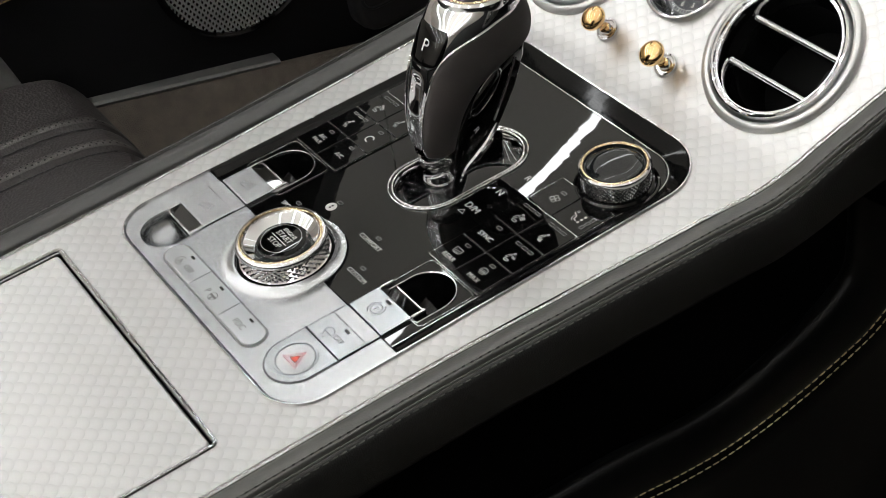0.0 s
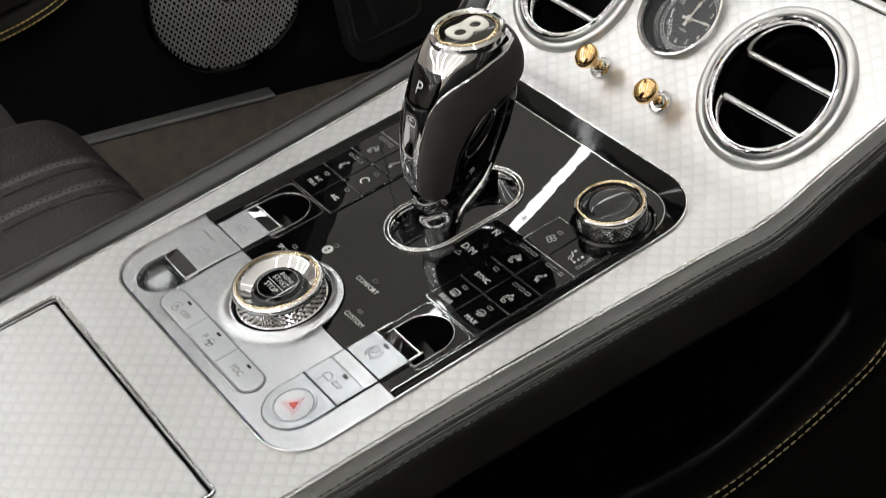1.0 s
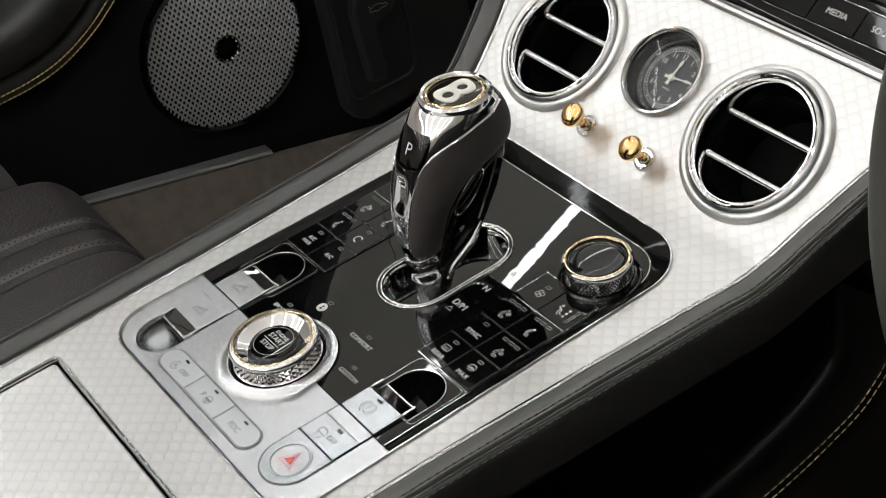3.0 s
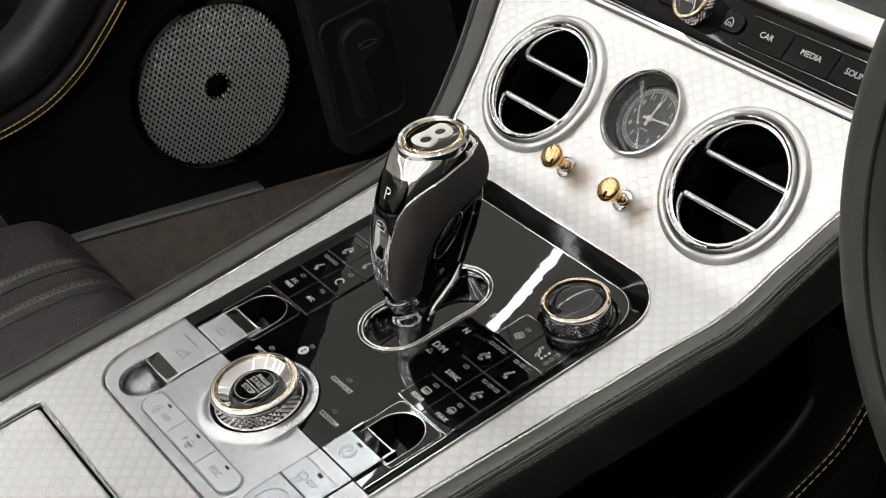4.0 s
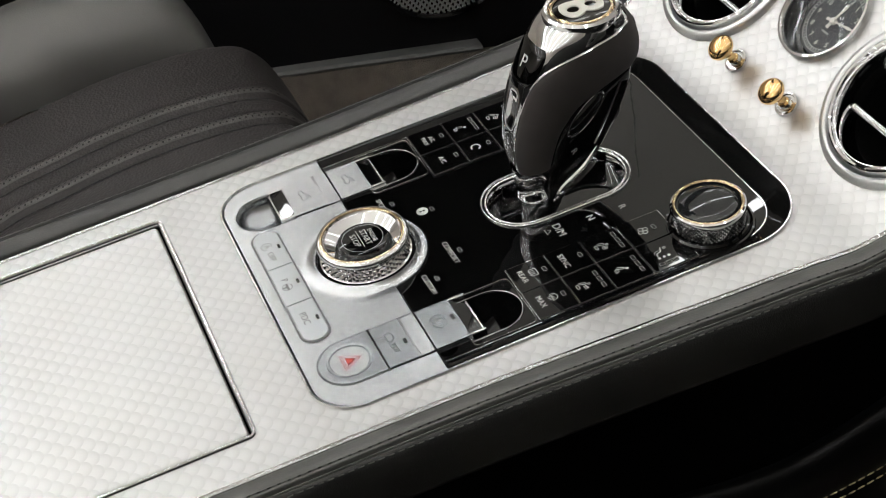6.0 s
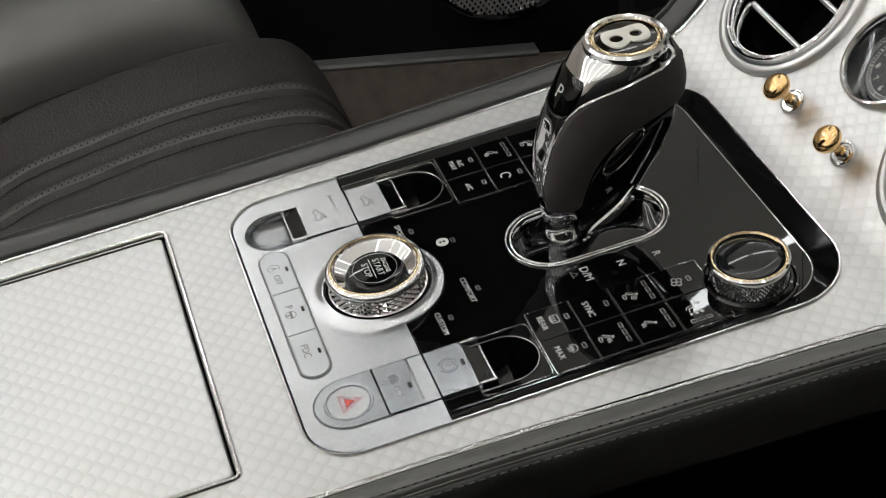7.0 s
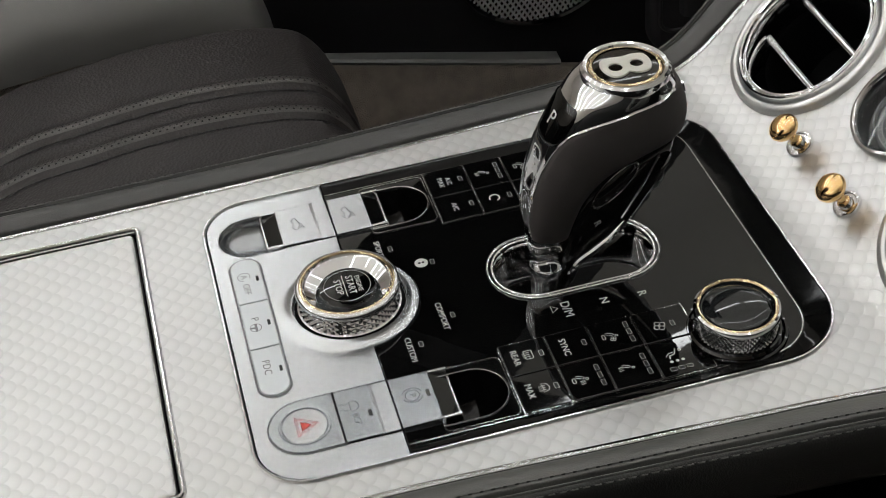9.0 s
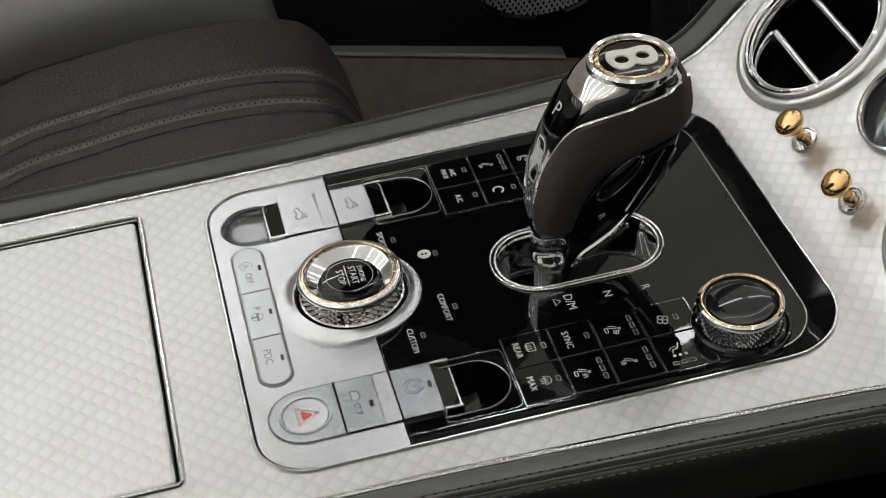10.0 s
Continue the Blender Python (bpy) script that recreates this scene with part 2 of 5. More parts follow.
def round_rect(x0, y0, x1, y1, r, n=8):
    """Outline of a rectangle with rounded corners; r: one radius or four (x0y0, x1y0, x1y1, x0y1)."""
    rs = r if isinstance(r, (tuple, list)) else (r,) * 4
    out = []
    for (cx, cy, a0), rad in zip(((x0, y0, 180), (x1, y0, 270), (x1, y1, 0), (x0, y1, 90)), rs):
        ox, oy = cx + (rad if cx == x0 else -rad), cy + (rad if cy == y0 else -rad)
        if rad < 1e-6:
            out.append((cx, cy))
            continue
        for i in range(n + 1):
            a = radians(a0 + 90 * i / n)
            out.append((ox + rad * math.cos(a), oy + rad * math.sin(a)))
    return out


def circle(cx, cy, r, n=32, a0=0, a1=360):
    k = n if a1 - a0 == 360 else n + 1
    return [(cx + r * math.cos(radians(a0 + (a1 - a0) * i / n)), cy + r * math.sin(radians(a0 + (a1 - a0) * i / n))) for i in range(k)]


def area(pts):
    return 0.5 * sum(a[0] * b[1] - b[0] * a[1] for a, b in zip(pts, pts[1:] + pts[:1]))


def inset(pts, d):
    """The outline moved inwards by d (outwards where d is negative)."""
    if area(pts) < 0:
        d = -d
    out = []
    n = len(pts)
    for i in range(n):
        a, b, c = Vector(pts[i - 1]), Vector(pts[i]), Vector(pts[(i + 1) % n])
        e1, e2 = (b - a), (c - b)
        e1 = e1.normalized() if e1.length > 1e-9 else e2.normalized()
        e2 = e2.normalized() if e2.length > 1e-9 else e1
        n1, n2 = Vector((-e1.y, e1.x)), Vector((-e2.y, e2.x))
        k = n1 + n2
        k = k / max(0.35, k.dot(n1)) if k.length > 1e-6 else n1
        out.append((b.x + k.x * d, b.y + k.y * d))
    return out


def bridge(bm, ra, rb):
    n = len(ra)
    for i in range(n):
        q = [ra[i], ra[(i + 1) % n], rb[(i + 1) % n], rb[i]]
        if len(set(q)) == 4:
            bm.faces.new(q)


def loop(bm, pts, z):
    return [bm.verts.new((x, y, z)) for x, y in pts]


def block(bm, pts, z0, z1, soft=0.0, steps=3, bottom=False):
    """An upright block on an outline, with a rounded top edge."""
    rings = [loop(bm, pts, z0)]
    if soft:
        for i in range(steps + 1):
            a = math.pi / 2 * i / steps
            rings.append(loop(bm, inset(pts, soft * (1 - math.cos(a))), z1 - soft + soft * math.sin(a)))
    else:
        rings.append(loop(bm, pts, z1))
    for a, b in zip(rings, rings[1:]):
        bridge(bm, a, b)
    for e in bm.faces.new(rings[-1]).edges:
        e.smooth = False
    if bottom:
        bm.faces.new(list(reversed(rings[0])))
    return bm


def plate(bm, outer, holes, z0, z1, soft=0.0, hole_soft=None):
    """A plate with holes: filled top, walls down to z0 round the outline and the holes."""
    edges = []
    hole_soft = soft if hole_soft is None else hole_soft
    for k, pts in enumerate([outer] + list(holes)):
        s = soft if k == 0 else hole_soft
        sign = 1 if k == 0 else -1
        rings = [loop(bm, pts, z0)]
        if s:
            rings.append(loop(bm, pts, z1 - s))
            rings.append(loop(bm, inset(pts, sign * s * 0.3), z1 - s * 0.3))
            rings.append(loop(bm, inset(pts, sign * s), z1))
        else:
            rings.append(loop(bm, pts, z1))
        for a, b in zip(rings, rings[1:]):
            bridge(bm, a, b)
        top = rings[-1]
        for i in range(len(top)):
            e = bm.edges.get((top[i], top[(i + 1) % len(top)]))
            if e:
                e.smooth = False
                edges.append(e)
    bmesh.ops.triangle_fill(bm, use_beauty=True, use_dissolve=False, edges=edges)
    return bm


def rim(bm, pts, width, z0, z1, steps=5):
    """A half-round bead that runs round an outline: width across, from z0 up to z1."""
    rings = []
    for i in range(steps + 1):
        a = math.pi * i / steps
        rings.append(loop(bm, inset(pts, width * 0.5 * (1 - math.cos(a))), z0 + (z1 - z0) * math.sin(a)))
    for a, b in zip(rings, rings[1:]):
        bridge(bm, a, b)
    return bm


def lathe(bm, profile, n=64):
    """Turned round z: profile of (radius, z)."""
    rings = []
    for r, z in profile:
        if r < 1e-7:
            rings.append([bm.verts.new((0, 0, z))])
        else:
            rings.append([bm.verts.new((r * math.cos(2 * math.pi * i / n), r * math.sin(2 * math.pi * i / n), z)) for i in range(n)])
    for a, b in zip(rings, rings[1:]):
        if len(a) == 1 and len(b) == 1:
            continue
        if len(a) == 1 or len(b) == 1:
            o, ring = (a[0], b) if len(a) == 1 else (b[0], a)
            for i in range(n):
                bm.faces.new((o, ring[i], ring[(i + 1) % n]))
        else:
            bridge(bm, a, b)
    return bm


def knurl(bm, r, z0, z1, n, rows, depth):
    """A band of small raised diamonds round z."""
    rings = []
    for k in range(rows + 1):
        z = z0 + (z1 - z0) * k / rows
        rings.append([])
        for i in range(n):
            a = 2 * math.pi * (i + 0.0) / n
            rr = r + (depth if (i + k) % 2 == 0 else 0.0)
            rings[-1].append(bm.verts.new((rr * math.cos(a), rr * math.sin(a), z)))
    for k in range(rows):
        for i in range(n):
            j = (i + 1) % n
            a, b, c, d = rings[k][i], rings[k][j], rings[k + 1][j], rings[k + 1][i]
            if (i + k) % 2 == 0:
                bm.faces.new((a, b, d)), bm.faces.new((b, c, d))
            else:
                bm.faces.new((a, b, c)), bm.faces.new((a, c, d))
    return bm


def tube(bm, pts, r, n=8, closed=False, flat=1.0):
    """A round bar along a path of 3D points."""
    pts = [Vector(p) for p in pts]
    rings = []
    prev = None
    for i, p in enumerate(pts):
        if closed:
            d = pts[(i + 1) % len(pts)] - pts[i - 1]
        else:
            d = pts[min(i + 1, len(pts) - 1)] - pts[max(i - 1, 0)]
        d.normalize()
        up = prev if prev is not None else (Vector((0, 0, 1)) if abs(d.z) < 0.9 else Vector((0, 1, 0)))
        s = d.cross(up).normalized()
        u = s.cross(d).normalized()
        prev = u
        rr = r[i] if isinstance(r, (list, tuple)) else r
        rings.append([bm.verts.new(p + s * rr * math.cos(2 * math.pi * k / n) + u * rr * flat * math.sin(2 * math.pi * k / n)) for k in range(n)])
    for a, b in zip(rings, rings[1:] + (rings[:1] if closed else [])):
        bridge(bm, a, b)
    if not closed:
        bm.faces.new(rings[0]), bm.faces.new(list(reversed(rings[-1])))
    return bm


def ribbon(bm, pts, w, z, h=0.00012, closed=False):
    """A thin flat line of print along a 2D path."""
    pts = [Vector(p) for p in pts]
    left, right = [], []
    n = len(pts)
    for i, p in enumerate(pts):
        if closed:
            d = pts[(i + 1) % n] - pts[i - 1]
        else:
            d = pts[min(i + 1, n - 1)] - pts[max(i - 1, 0)]
        d = d.normalized() if d.length > 1e-9 else Vector((1, 0))
        s = Vector((-d.y, d.x)) * w / 2
        left.append(bm.verts.new((*(p + s), z + h))), right.append(bm.verts.new((*(p - s), z + h)))
    for i in range(n if closed else n - 1):
        j = (i + 1) % n
        bm.faces.new((left[i], right[i], right[j], left[j]))
    return bm


def lettering(body, x, y, z, size, mat, parent, m=None, turn=0, name="lettering", spacing=1.0):
    """Printed words in Blender's built-in font, centred on (x, y), as a mesh part."""
    cu = bpy.data.curves.new(name, "FONT")
    cu.body, cu.size, cu.align_x, cu.align_y, cu.extrude, cu.space_character = body, size, "CENTER", "CENTER", 0.00004, spacing
    cu.resolution_u = 4
    tmp = bpy.data.objects.new(name, cu)
    me = bpy.data.meshes.new_from_object(tmp)
    bpy.data.objects.remove(tmp)
    me.materials.clear()
    me.materials.append(mat)
    ob = new(name, me)
    ob.parent = parent
    ob.matrix_local = (m or UP) @ pose(x, y, z, 0, 0, turn)
    return ob


def curve_points(keys, n):
    """Points on a smooth path through the keys (Catmull-Rom)."""
    keys = [Vector(k) for k in keys]
    out = []
    for i in range(len(keys) - 1):
        p0, p1, p2, p3 = keys[max(i - 1, 0)], keys[i], keys[i + 1], keys[min(i + 2, len(keys) - 1)]
        for j in range(n):
            t = j / n
            out.append(0.5 * (2 * p1 + (p2 - p0) * t + (2 * p0 - 5 * p1 + 4 * p2 - p3) * t * t + (3 * p1 - p0 - 3 * p2 + p3) * t ** 3))
    out.append(keys[-1])
    return out


def smooth_value(x, keys):
    xs, ys = [k[0] for k in keys], [k[1] for k in keys]
    i = int(np.clip(np.searchsorted(xs, x) - 1, 0, len(xs) - 2))
    t = min(1.0, max(0.0, (x - xs[i]) / (xs[i + 1] - xs[i])))
    p0, p1, p2, p3 = ys[max(i - 1, 0)], ys[i], ys[i + 1], ys[min(i + 2, len(ys) - 1)]
    return 0.5 * (2 * p1 + (p2 - p0) * t + (2 * p0 - 5 * p1 + 4 * p2 - p3) * t * t + (3 * p1 - p0 - 3 * p2 + p3) * t ** 3)


def stitches(bm, path, gap, length, r):
    """Single stitches along a 3D path."""
    acc, nxt = 0.0, 0.0
    for a, b in zip(path, path[1:]):
        d = (b - a).length
        while nxt < acc + d:
            p = a + (b - a) * ((nxt - acc) / d)
            w = (b - a).normalized() * length / 2
            s = w.normalized().cross(Vector((0, 0, 1)))
            s = (s.normalized() if s.length > 1e-4 else Vector((1, 0, 0))) * r
            u = s.cross(w).normalized() * r
            ring = [[bm.verts.new(p + w * k + (s * math.cos(q) + u * math.sin(q)) * f) for q in (0, math.pi / 2, math.pi, 3 * math.pi / 2)] for k, f in ((-1, 0.4), (-0.6, 1.0), (0.6, 1.0), (1, 0.4))]
            for ra, rb in zip(ring, ring[1:]):
                bridge(bm, ra, rb)
            bm.faces.new(ring[0]), bm.faces.new(ring[-1])
            nxt += gap
        acc += d
    return bm


# ---- the sheet's form: level console that sweeps up into the fascia ----
SWEEP = 0.13925


def rise(y):
    if y < SWEEP - 0.016:
        return 0.0
    if y < SWEEP + 0.016:
        return 0.76 / 0.064 * (y - SWEEP + 0.016) ** 2
    return 0.76 * (y - SWEEP)


def slope(y):
    return math.degrees(math.atan((rise(y + 0.0005) - rise(y - 0.0005)) / 0.001))


HALF = [(-0.36, 0.096), (-0.15, 0.0975), (-0.04, 0.0990), (0.05, 0.1033), (0.10, 0.1062), (0.12, 0.1078), (0.14, 0.1108), (0.158, 0.1163), (0.172, 0.1222), (0.19, 0.1297), (0.206, 0.1375), (0.224, 0.147), (0.26, 0.166)]
HALF_FAR = [(-0.36, 0.096), (-0.15, 0.0975), (-0.04, 0.0995), (0.05, 0.104), (0.10, 0.1075), (0.13, 0.1115), (0.158, 0.1170), (0.18, 0.1232), (0.206, 0.1342), (0.224, 0.1430), (0.26, 0.162)]


def half_width(y, side=1):
    """From the middle to the sheet's edge; the passenger's side is a little narrower where it sweeps up."""
    return smooth_value(y, HALF if side > 0 else HALF_FAR)


def on_fascia(x, y, lift=0.0):
    """A frame that lies on the fascia: its z stands out of the sheet, its y runs up it."""
    return pose(x, y, rise(y), slope(y)) @ pose(0, 0, lift)


PANEL = round_rect(-0.0862, -0.1003, 0.0852, 0.1308, (0.0205, 0.0205, 0.030, 0.030), 12)
LID_BOX = (-0.0858, -0.3000, 0.0780, -0.1258)
LID = round_rect(*LID_BOX, 0.004, 5)
VENT_L, VENT_R, CLOCK_AT = (-0.0712, 0.1816, 0.0008), (0.0722, 0.1816, 0.0008), (0.0008, 0.1900, 0.0005)

# ---- the hall round the car ----
def slab(name, x0, y0, z0, x1, y1, z1, mat, label, category):
    bm = bmesh.new()
    bmesh.ops.create_cube(bm, size=1)
    bmesh.ops.transform(bm, verts=bm.verts, matrix=Matrix.Translation(((x0 + x1) / 2, (y0 + y1) / 2, (z0 + z1) / 2)) @ Matrix.Diagonal((x1 - x0, y1 - y0, z1 - z0, 1)))
    return alone(name, bm, mat, label, category, kind="structure", smooth=0)


HALL_Z, FLOOR_Z = 2.9, -0.86
slab("floor", -7, -7, FLOOR_Z - 0.1, 7, 7, FLOOR_Z, HALL_FLOOR, "pale grey tiled floor of the showroom hall", "floor")
slab("ceiling", -7, -7, HALL_Z, 7, 7, HALL_Z + 0.1, HALL_PAINT, "dark beige painted ceiling of the showroom hall", "ceiling")
for nm, (x0, y0, x1, y1) in {"wall_west": (-7.1, -7, -7, 7), "wall_east": (7, -7, 7.1, 7), "wall_south": (-7, -7.1, 7, -7), "wall_north": (-7, 7, 7, 7.1)}.items():
    slab(nm, x0, y0, FLOOR_Z, x1, y1, HALL_Z, HALL_WALL, "plain painted wall of the showroom hall", "wall")


# unseen slab, added to darken what the black plate mirrors
bm = bmesh.new()
block(bm, round_rect(-2.22, -0.34, 2.8, 0.20, 0.02, 3), -0.06, 0.06, 0.01, bottom=True)
beam = alone("added_black_slab", bm, VOID_PAINT, "unseen black slab added below the ceiling to darken reflections", "beam", kind="structure")
beam.matrix_world = pose(-3.876, 1.844, 2.16, 0, 0, 135)
# a second unseen blocker, added so the silver keys mirror less ceiling
bm = bmesh.new()
block(bm, round_rect(-0.24, -0.36, 0.24, 0.17, 0.02, 3), -0.05, HALL_Z - 2.442, 0.01, bottom=True)
duct = alone("added_black_box", bm, VOID_PAINT, "unseen black box added at the ceiling to darken the keys' reflections", "duct", kind="structure")
duct.matrix_world = pose(-2.239, 0.285, 2.44, 0, 0, 135)


def ceiling_light(m, length, width, upward=False):
    ob = thing("ceiling_light", m, "white strip lamp hung on two wires below the ceiling", "ceiling lamp", "hanging strip lamps")
    bm = bmesh.new()
    block(bm, round_rect(-width / 2, -length / 2, width / 2, length / 2, 0), -0.016, 0.012, bottom=True)
    part("diffuser", bm, LIT, ob)
    if upward:
        bm = bmesh.new()
        block(bm, round_rect(-width / 2, -length / 2, width / 2, length / 2, 0), 0.0125, 0.016, bottom=True)
        part("added_uplight", bm, LIT_UP, ob, "unseen glowing strip added to brighten the ceiling")
    for y in (-length * 0.4, length * 0.4):
        part("wire", tube(bmesh.new(), [(0, y, 0.012), (0, y, HALL_Z - LAMP_Z)], 0.002, 6), SATIN, ob)
    return ob


def lamp_pose(k, j):
    """Rows of lamps that run slantwise through the hall."""
    u, v = Vector((-0.342, 0.940)), Vector((0.940, 0.342))
    p = Vector((-2.36, 1.50)) + v * (0.9 * k) + u * (1.35 * j)
    return pose(p.x, p.y, LAMP_Z, 0, 0, 20)


# towards the back of the hall, added unseen uplights brighten the ceiling
plain = ceiling_light(lamp_pose(1, 0), 1.26, 0.018)
uplit = ceiling_light(lamp_pose(1, -1), 1.26, 0.018, True)
for k in range(-2, 4):
    for j in range(-6, 3):
        if (k, j) not in ((1, 0), (1, -1), (0, 0), (0, -1)):
            copy_thing(plain if j >= 0 else uplit, lamp_pose(k, j - 0.25 if k == -1 and j < 0 else j))

# two lamps of other lengths in the row over the console
ceiling_light(lamp_pose(0, 0.244), 0.82, 0.018)
ceiling_light(lamp_pose(0, -0.622), 1.16, 0.018)

# ---- car body: tub, footwell, far door ----
def car_tub():
    slab("car_floor", -0.80, -1.4, -0.56, 0.80, 1.2, -0.52, CARPET, "dark carpeted floor of the car", "car floor")
    bm = bmesh.new()
    # the driver's side is raised, out of view, to keep light off the flank
    for x0, x1, y0, y1, z0, z1 in ((-0.86, -0.83, -1.4, 1.2, -0.6, 0.02), (0.83, 0.86, -1.4, 1.2, -0.6, 0.36), (-0.86, 0.86, 1.17, 1.2, -0.6, 0.1), (-0.86, 0.86, -1.4, -1.37, -0.6, 0.30)):
        block(bm, round_rect(x0, y0, x1, y1, 0.004, 2), z0, z1, 0.003, bottom=True)
    alone("car_shell", bm, BLACK, "black inner shell of the car body, raised on the driver's side to block light", "car body", kind="structure")


car_tub()


def door():
    ob = thing("car_door", pose(-0.80, 0.2, -0.45), "black leather passenger door with gold double stitching", "car door")
    inv = ob.matrix_world.inverted()
    bm = bmesh.new()
    # door card: a sheet that swells towards the cabin
    rows = []
    for j in range(41):
        z = -0.50 + 0.52 * j / 40
        rows.append([bm.verts.new((-0.795 + 0.012 * math.exp(-((z + 0.29) / 0.12) ** 2), -0.9 + 1.75 * i / 60, z)) for i in range(61)])
    for a, b in zip(rows, rows[1:]):
        for i in range(60):
            bm.faces.new((a[i], a[i + 1], b[i + 1], b[i]))
    part("door_card", bm, DOOR_CARD, ob, m=inv)
    # armrest: a padded roll whose lower edge sweeps up towards the front
    keys = [(-0.770, -0.55, -0.232), (-0.770, -0.10, -0.236), (-0.770, 0.03, -0.235), (-0.770, 0.075, -0.232), (-0.770, 0.107, -0.224), (-0.770, 0.14, -0.208), (-0.770, 0.168, -0.188), (-0.770, 0.196, -0.165), (-0.770, 0.24, -0.125), (-0.770, 0.30, -0.06)]
    line = curve_points(keys, 10)
    bm = bmesh.new()
    prof = [(-0.020, -0.004), (0.000, -0.002), (0.006, 0.004), (0.008, 0.012), (0.004, 0.022), (0.012, 0.030), (0.018, 0.045), (0.016, 0.060), (0.004, 0.072), (-0.030, 0.080)]
    prof = [(p.x, p.y) for p in curve_points([(a, b) for a, b in prof], 4)]
    rings = []
    for i, p in enumerate(line):
        d = (line[min(i + 1, len(line) - 1)] - line[max(i - 1, 0)]).normalized()
        nrm = Vector((0, -d.z, d.y))
        rings.append([bm.verts.new(p + Vector((a, 0, 0)) + nrm * b) for a, b in prof])
    for a, b in zip(rings, rings[1:]):
        for i in range(len(prof) - 1):
            bm.faces.new((a[i], a[i + 1], b[i + 1], b[i]))
    arm = part("armrest", bm, LEATHER_ARM, ob, "black leather armrest with a raised roll", m=inv)
    for off in (0.0015, 0.0095):
        bm = bmesh.new()
        path = []
        for i, p in enumerate(line):
            d = (line[min(i + 1, len(line) - 1)] - line[max(i - 1, 0)]).normalized()
            path.append(p + Vector((0.0058 if off < 0.005 else 0.0088, 0, 0)) + Vector((0, -d.z, d.y)) * off)
        stitches(bm, path, 0.0052, 0.0044, 0.0009)
        part("stitching", bm, THREAD_GOLD, arm, "golden thread", kind="stuff")
    # loudspeaker in the door
    sp = thing("loudspeaker", pose(-0.780, 0.267, -0.291, 0, 90, 0), "round steel mesh loudspeaker set in the door", "loudspeaker")
    bm = bmesh.new()
    lathe(bm, [(0.0, -0.006), (0.086, -0.006)], 64)
    part("backing", bm, CAVITY, sp)
    bm = bmesh.new()
    lathe(bm, [(0.0862, -0.008), (0.0862, 0.004), (0.0885, 0.006), (0.091, 0.004), (0.093, -0.008)], 96)
    part("surround", bm, PIANO_KEY, sp)
    bm = bmesh.new()
    R = 0.0865
    pitch = 0.0048
    for k, (ang, zz) in enumerate(((31, 0.0012), (-31, 0.0))):
        ca, sa = math.cos(radians(ang)), math.sin(radians(ang))
        step = pitch * (1.0 if k == 0 else 1.0)
        for j in range(-18, 19):
            o = j * step
            if abs(o) >= R - 0.001:
                continue
            h = math.sqrt(R * R - o * o)
            hole = math.sqrt(0.0125 ** 2 - o * o) if abs(o) < 0.0125 else 0.0
            spans = [(-h, h)] if hole == 0 else [(-h, -hole), (hole, h)]
            for s0, s1 in spans:
                n = max(2, int((s1 - s0) / 0.0028))
                prev = None
                for i in range(n + 1):
                    s = s0 + (s1 - s0) * i / n
                    dome = 0.004 * (1 - (s * s + o * o) / R ** 2)
                    wave = 0.0006 * math.cos(math.pi * s / pitch * 1.06 + (j % 2) * math.pi)
                    row = []
                    for w, hgt in ((-0.0012, -0.0006), (0.0, 0.0006), (0.0012, -0.0006)):
                        row.append(bm.verts.new((ca * s - sa * (o + w), sa * s + ca * (o + w), zz + dome + wave + hgt)))
                    if prev:
                        for a in range(2):
                            bm.faces.new((prev[a], prev[a + 1], row[a + 1], row[a]))
                    prev = row
    part("grille", bm, GRILLE, sp, "woven diamond steel mesh", kind="stuff")
    bm = bmesh.new()
    lathe(bm, [(0.0, -0.004), (0.010, -0.003), (0.0122, 0.002), (0.0135, 0.0055), (0.0148, 0.004), (0.0145, 0.0)], 40)
    part("centre_cone", bm, PIANO, sp, "glossy black centre cap")
    part("centre_ring", lathe(bmesh.new(), [(0.0150, 0.0040), (0.0146, 0.0062), (0.0138, 0.0066), (0.0130, 0.0058)], 48), DARK_CHROME, sp, "thin chrome ring")
    # boot release switch on the kick panel
    kp = thing("kick_panel", pose(-0.745, 0.42, -0.33), "black plastic kick panel with a boot release switch", "trim panel")
    inv = kp.matrix_world.inverted()
    bm = bmesh.new()
    block(bm, round_rect(-0.10, -0.052, 0.13, 0.12, 0.03, 6), 0.0, 0.02, 0.008)
    part("panel", bm, DOOR_BLACK, kp, m=inv @ pose(-0.762, 0.42, -0.30, 0, 90, 0))
    face = inv @ pose(-0.742, 0.42, -0.30, 0, 90, 0)
    part("recess_edge", rim(bmesh.new(), round_rect(-0.040, -0.046, 0.100, 0.040, 0.016, 6), 0.004, 0.0, 0.0025), DOOR_BLACK, kp, m=face)
    # release handle: a round head on a straight flat stem
    grip = [(0.092, -0.030), (0.010, -0.034), (-0.010, -0.034), (-0.026, -0.024), (-0.032, -0.004), (-0.026, 0.018), (-0.010, 0.030), (0.006, 0.028), (0.016, 0.014), (0.020, 0.000), (0.030, -0.004), (0.092, -0.004)]
    outline = [(p.x * 0.86, p.y * 0.80) for p in curve_points(grip + grip[:1], 5)][:-1]
    sw = part("switch", block(bmesh.new(), outline, 0.0, 0.012, 0.004), DOOR_BLACK, kp, "black release handle", m=face)
    # small car with its boot lid up, drawn in outline
    bm = bmesh.new()
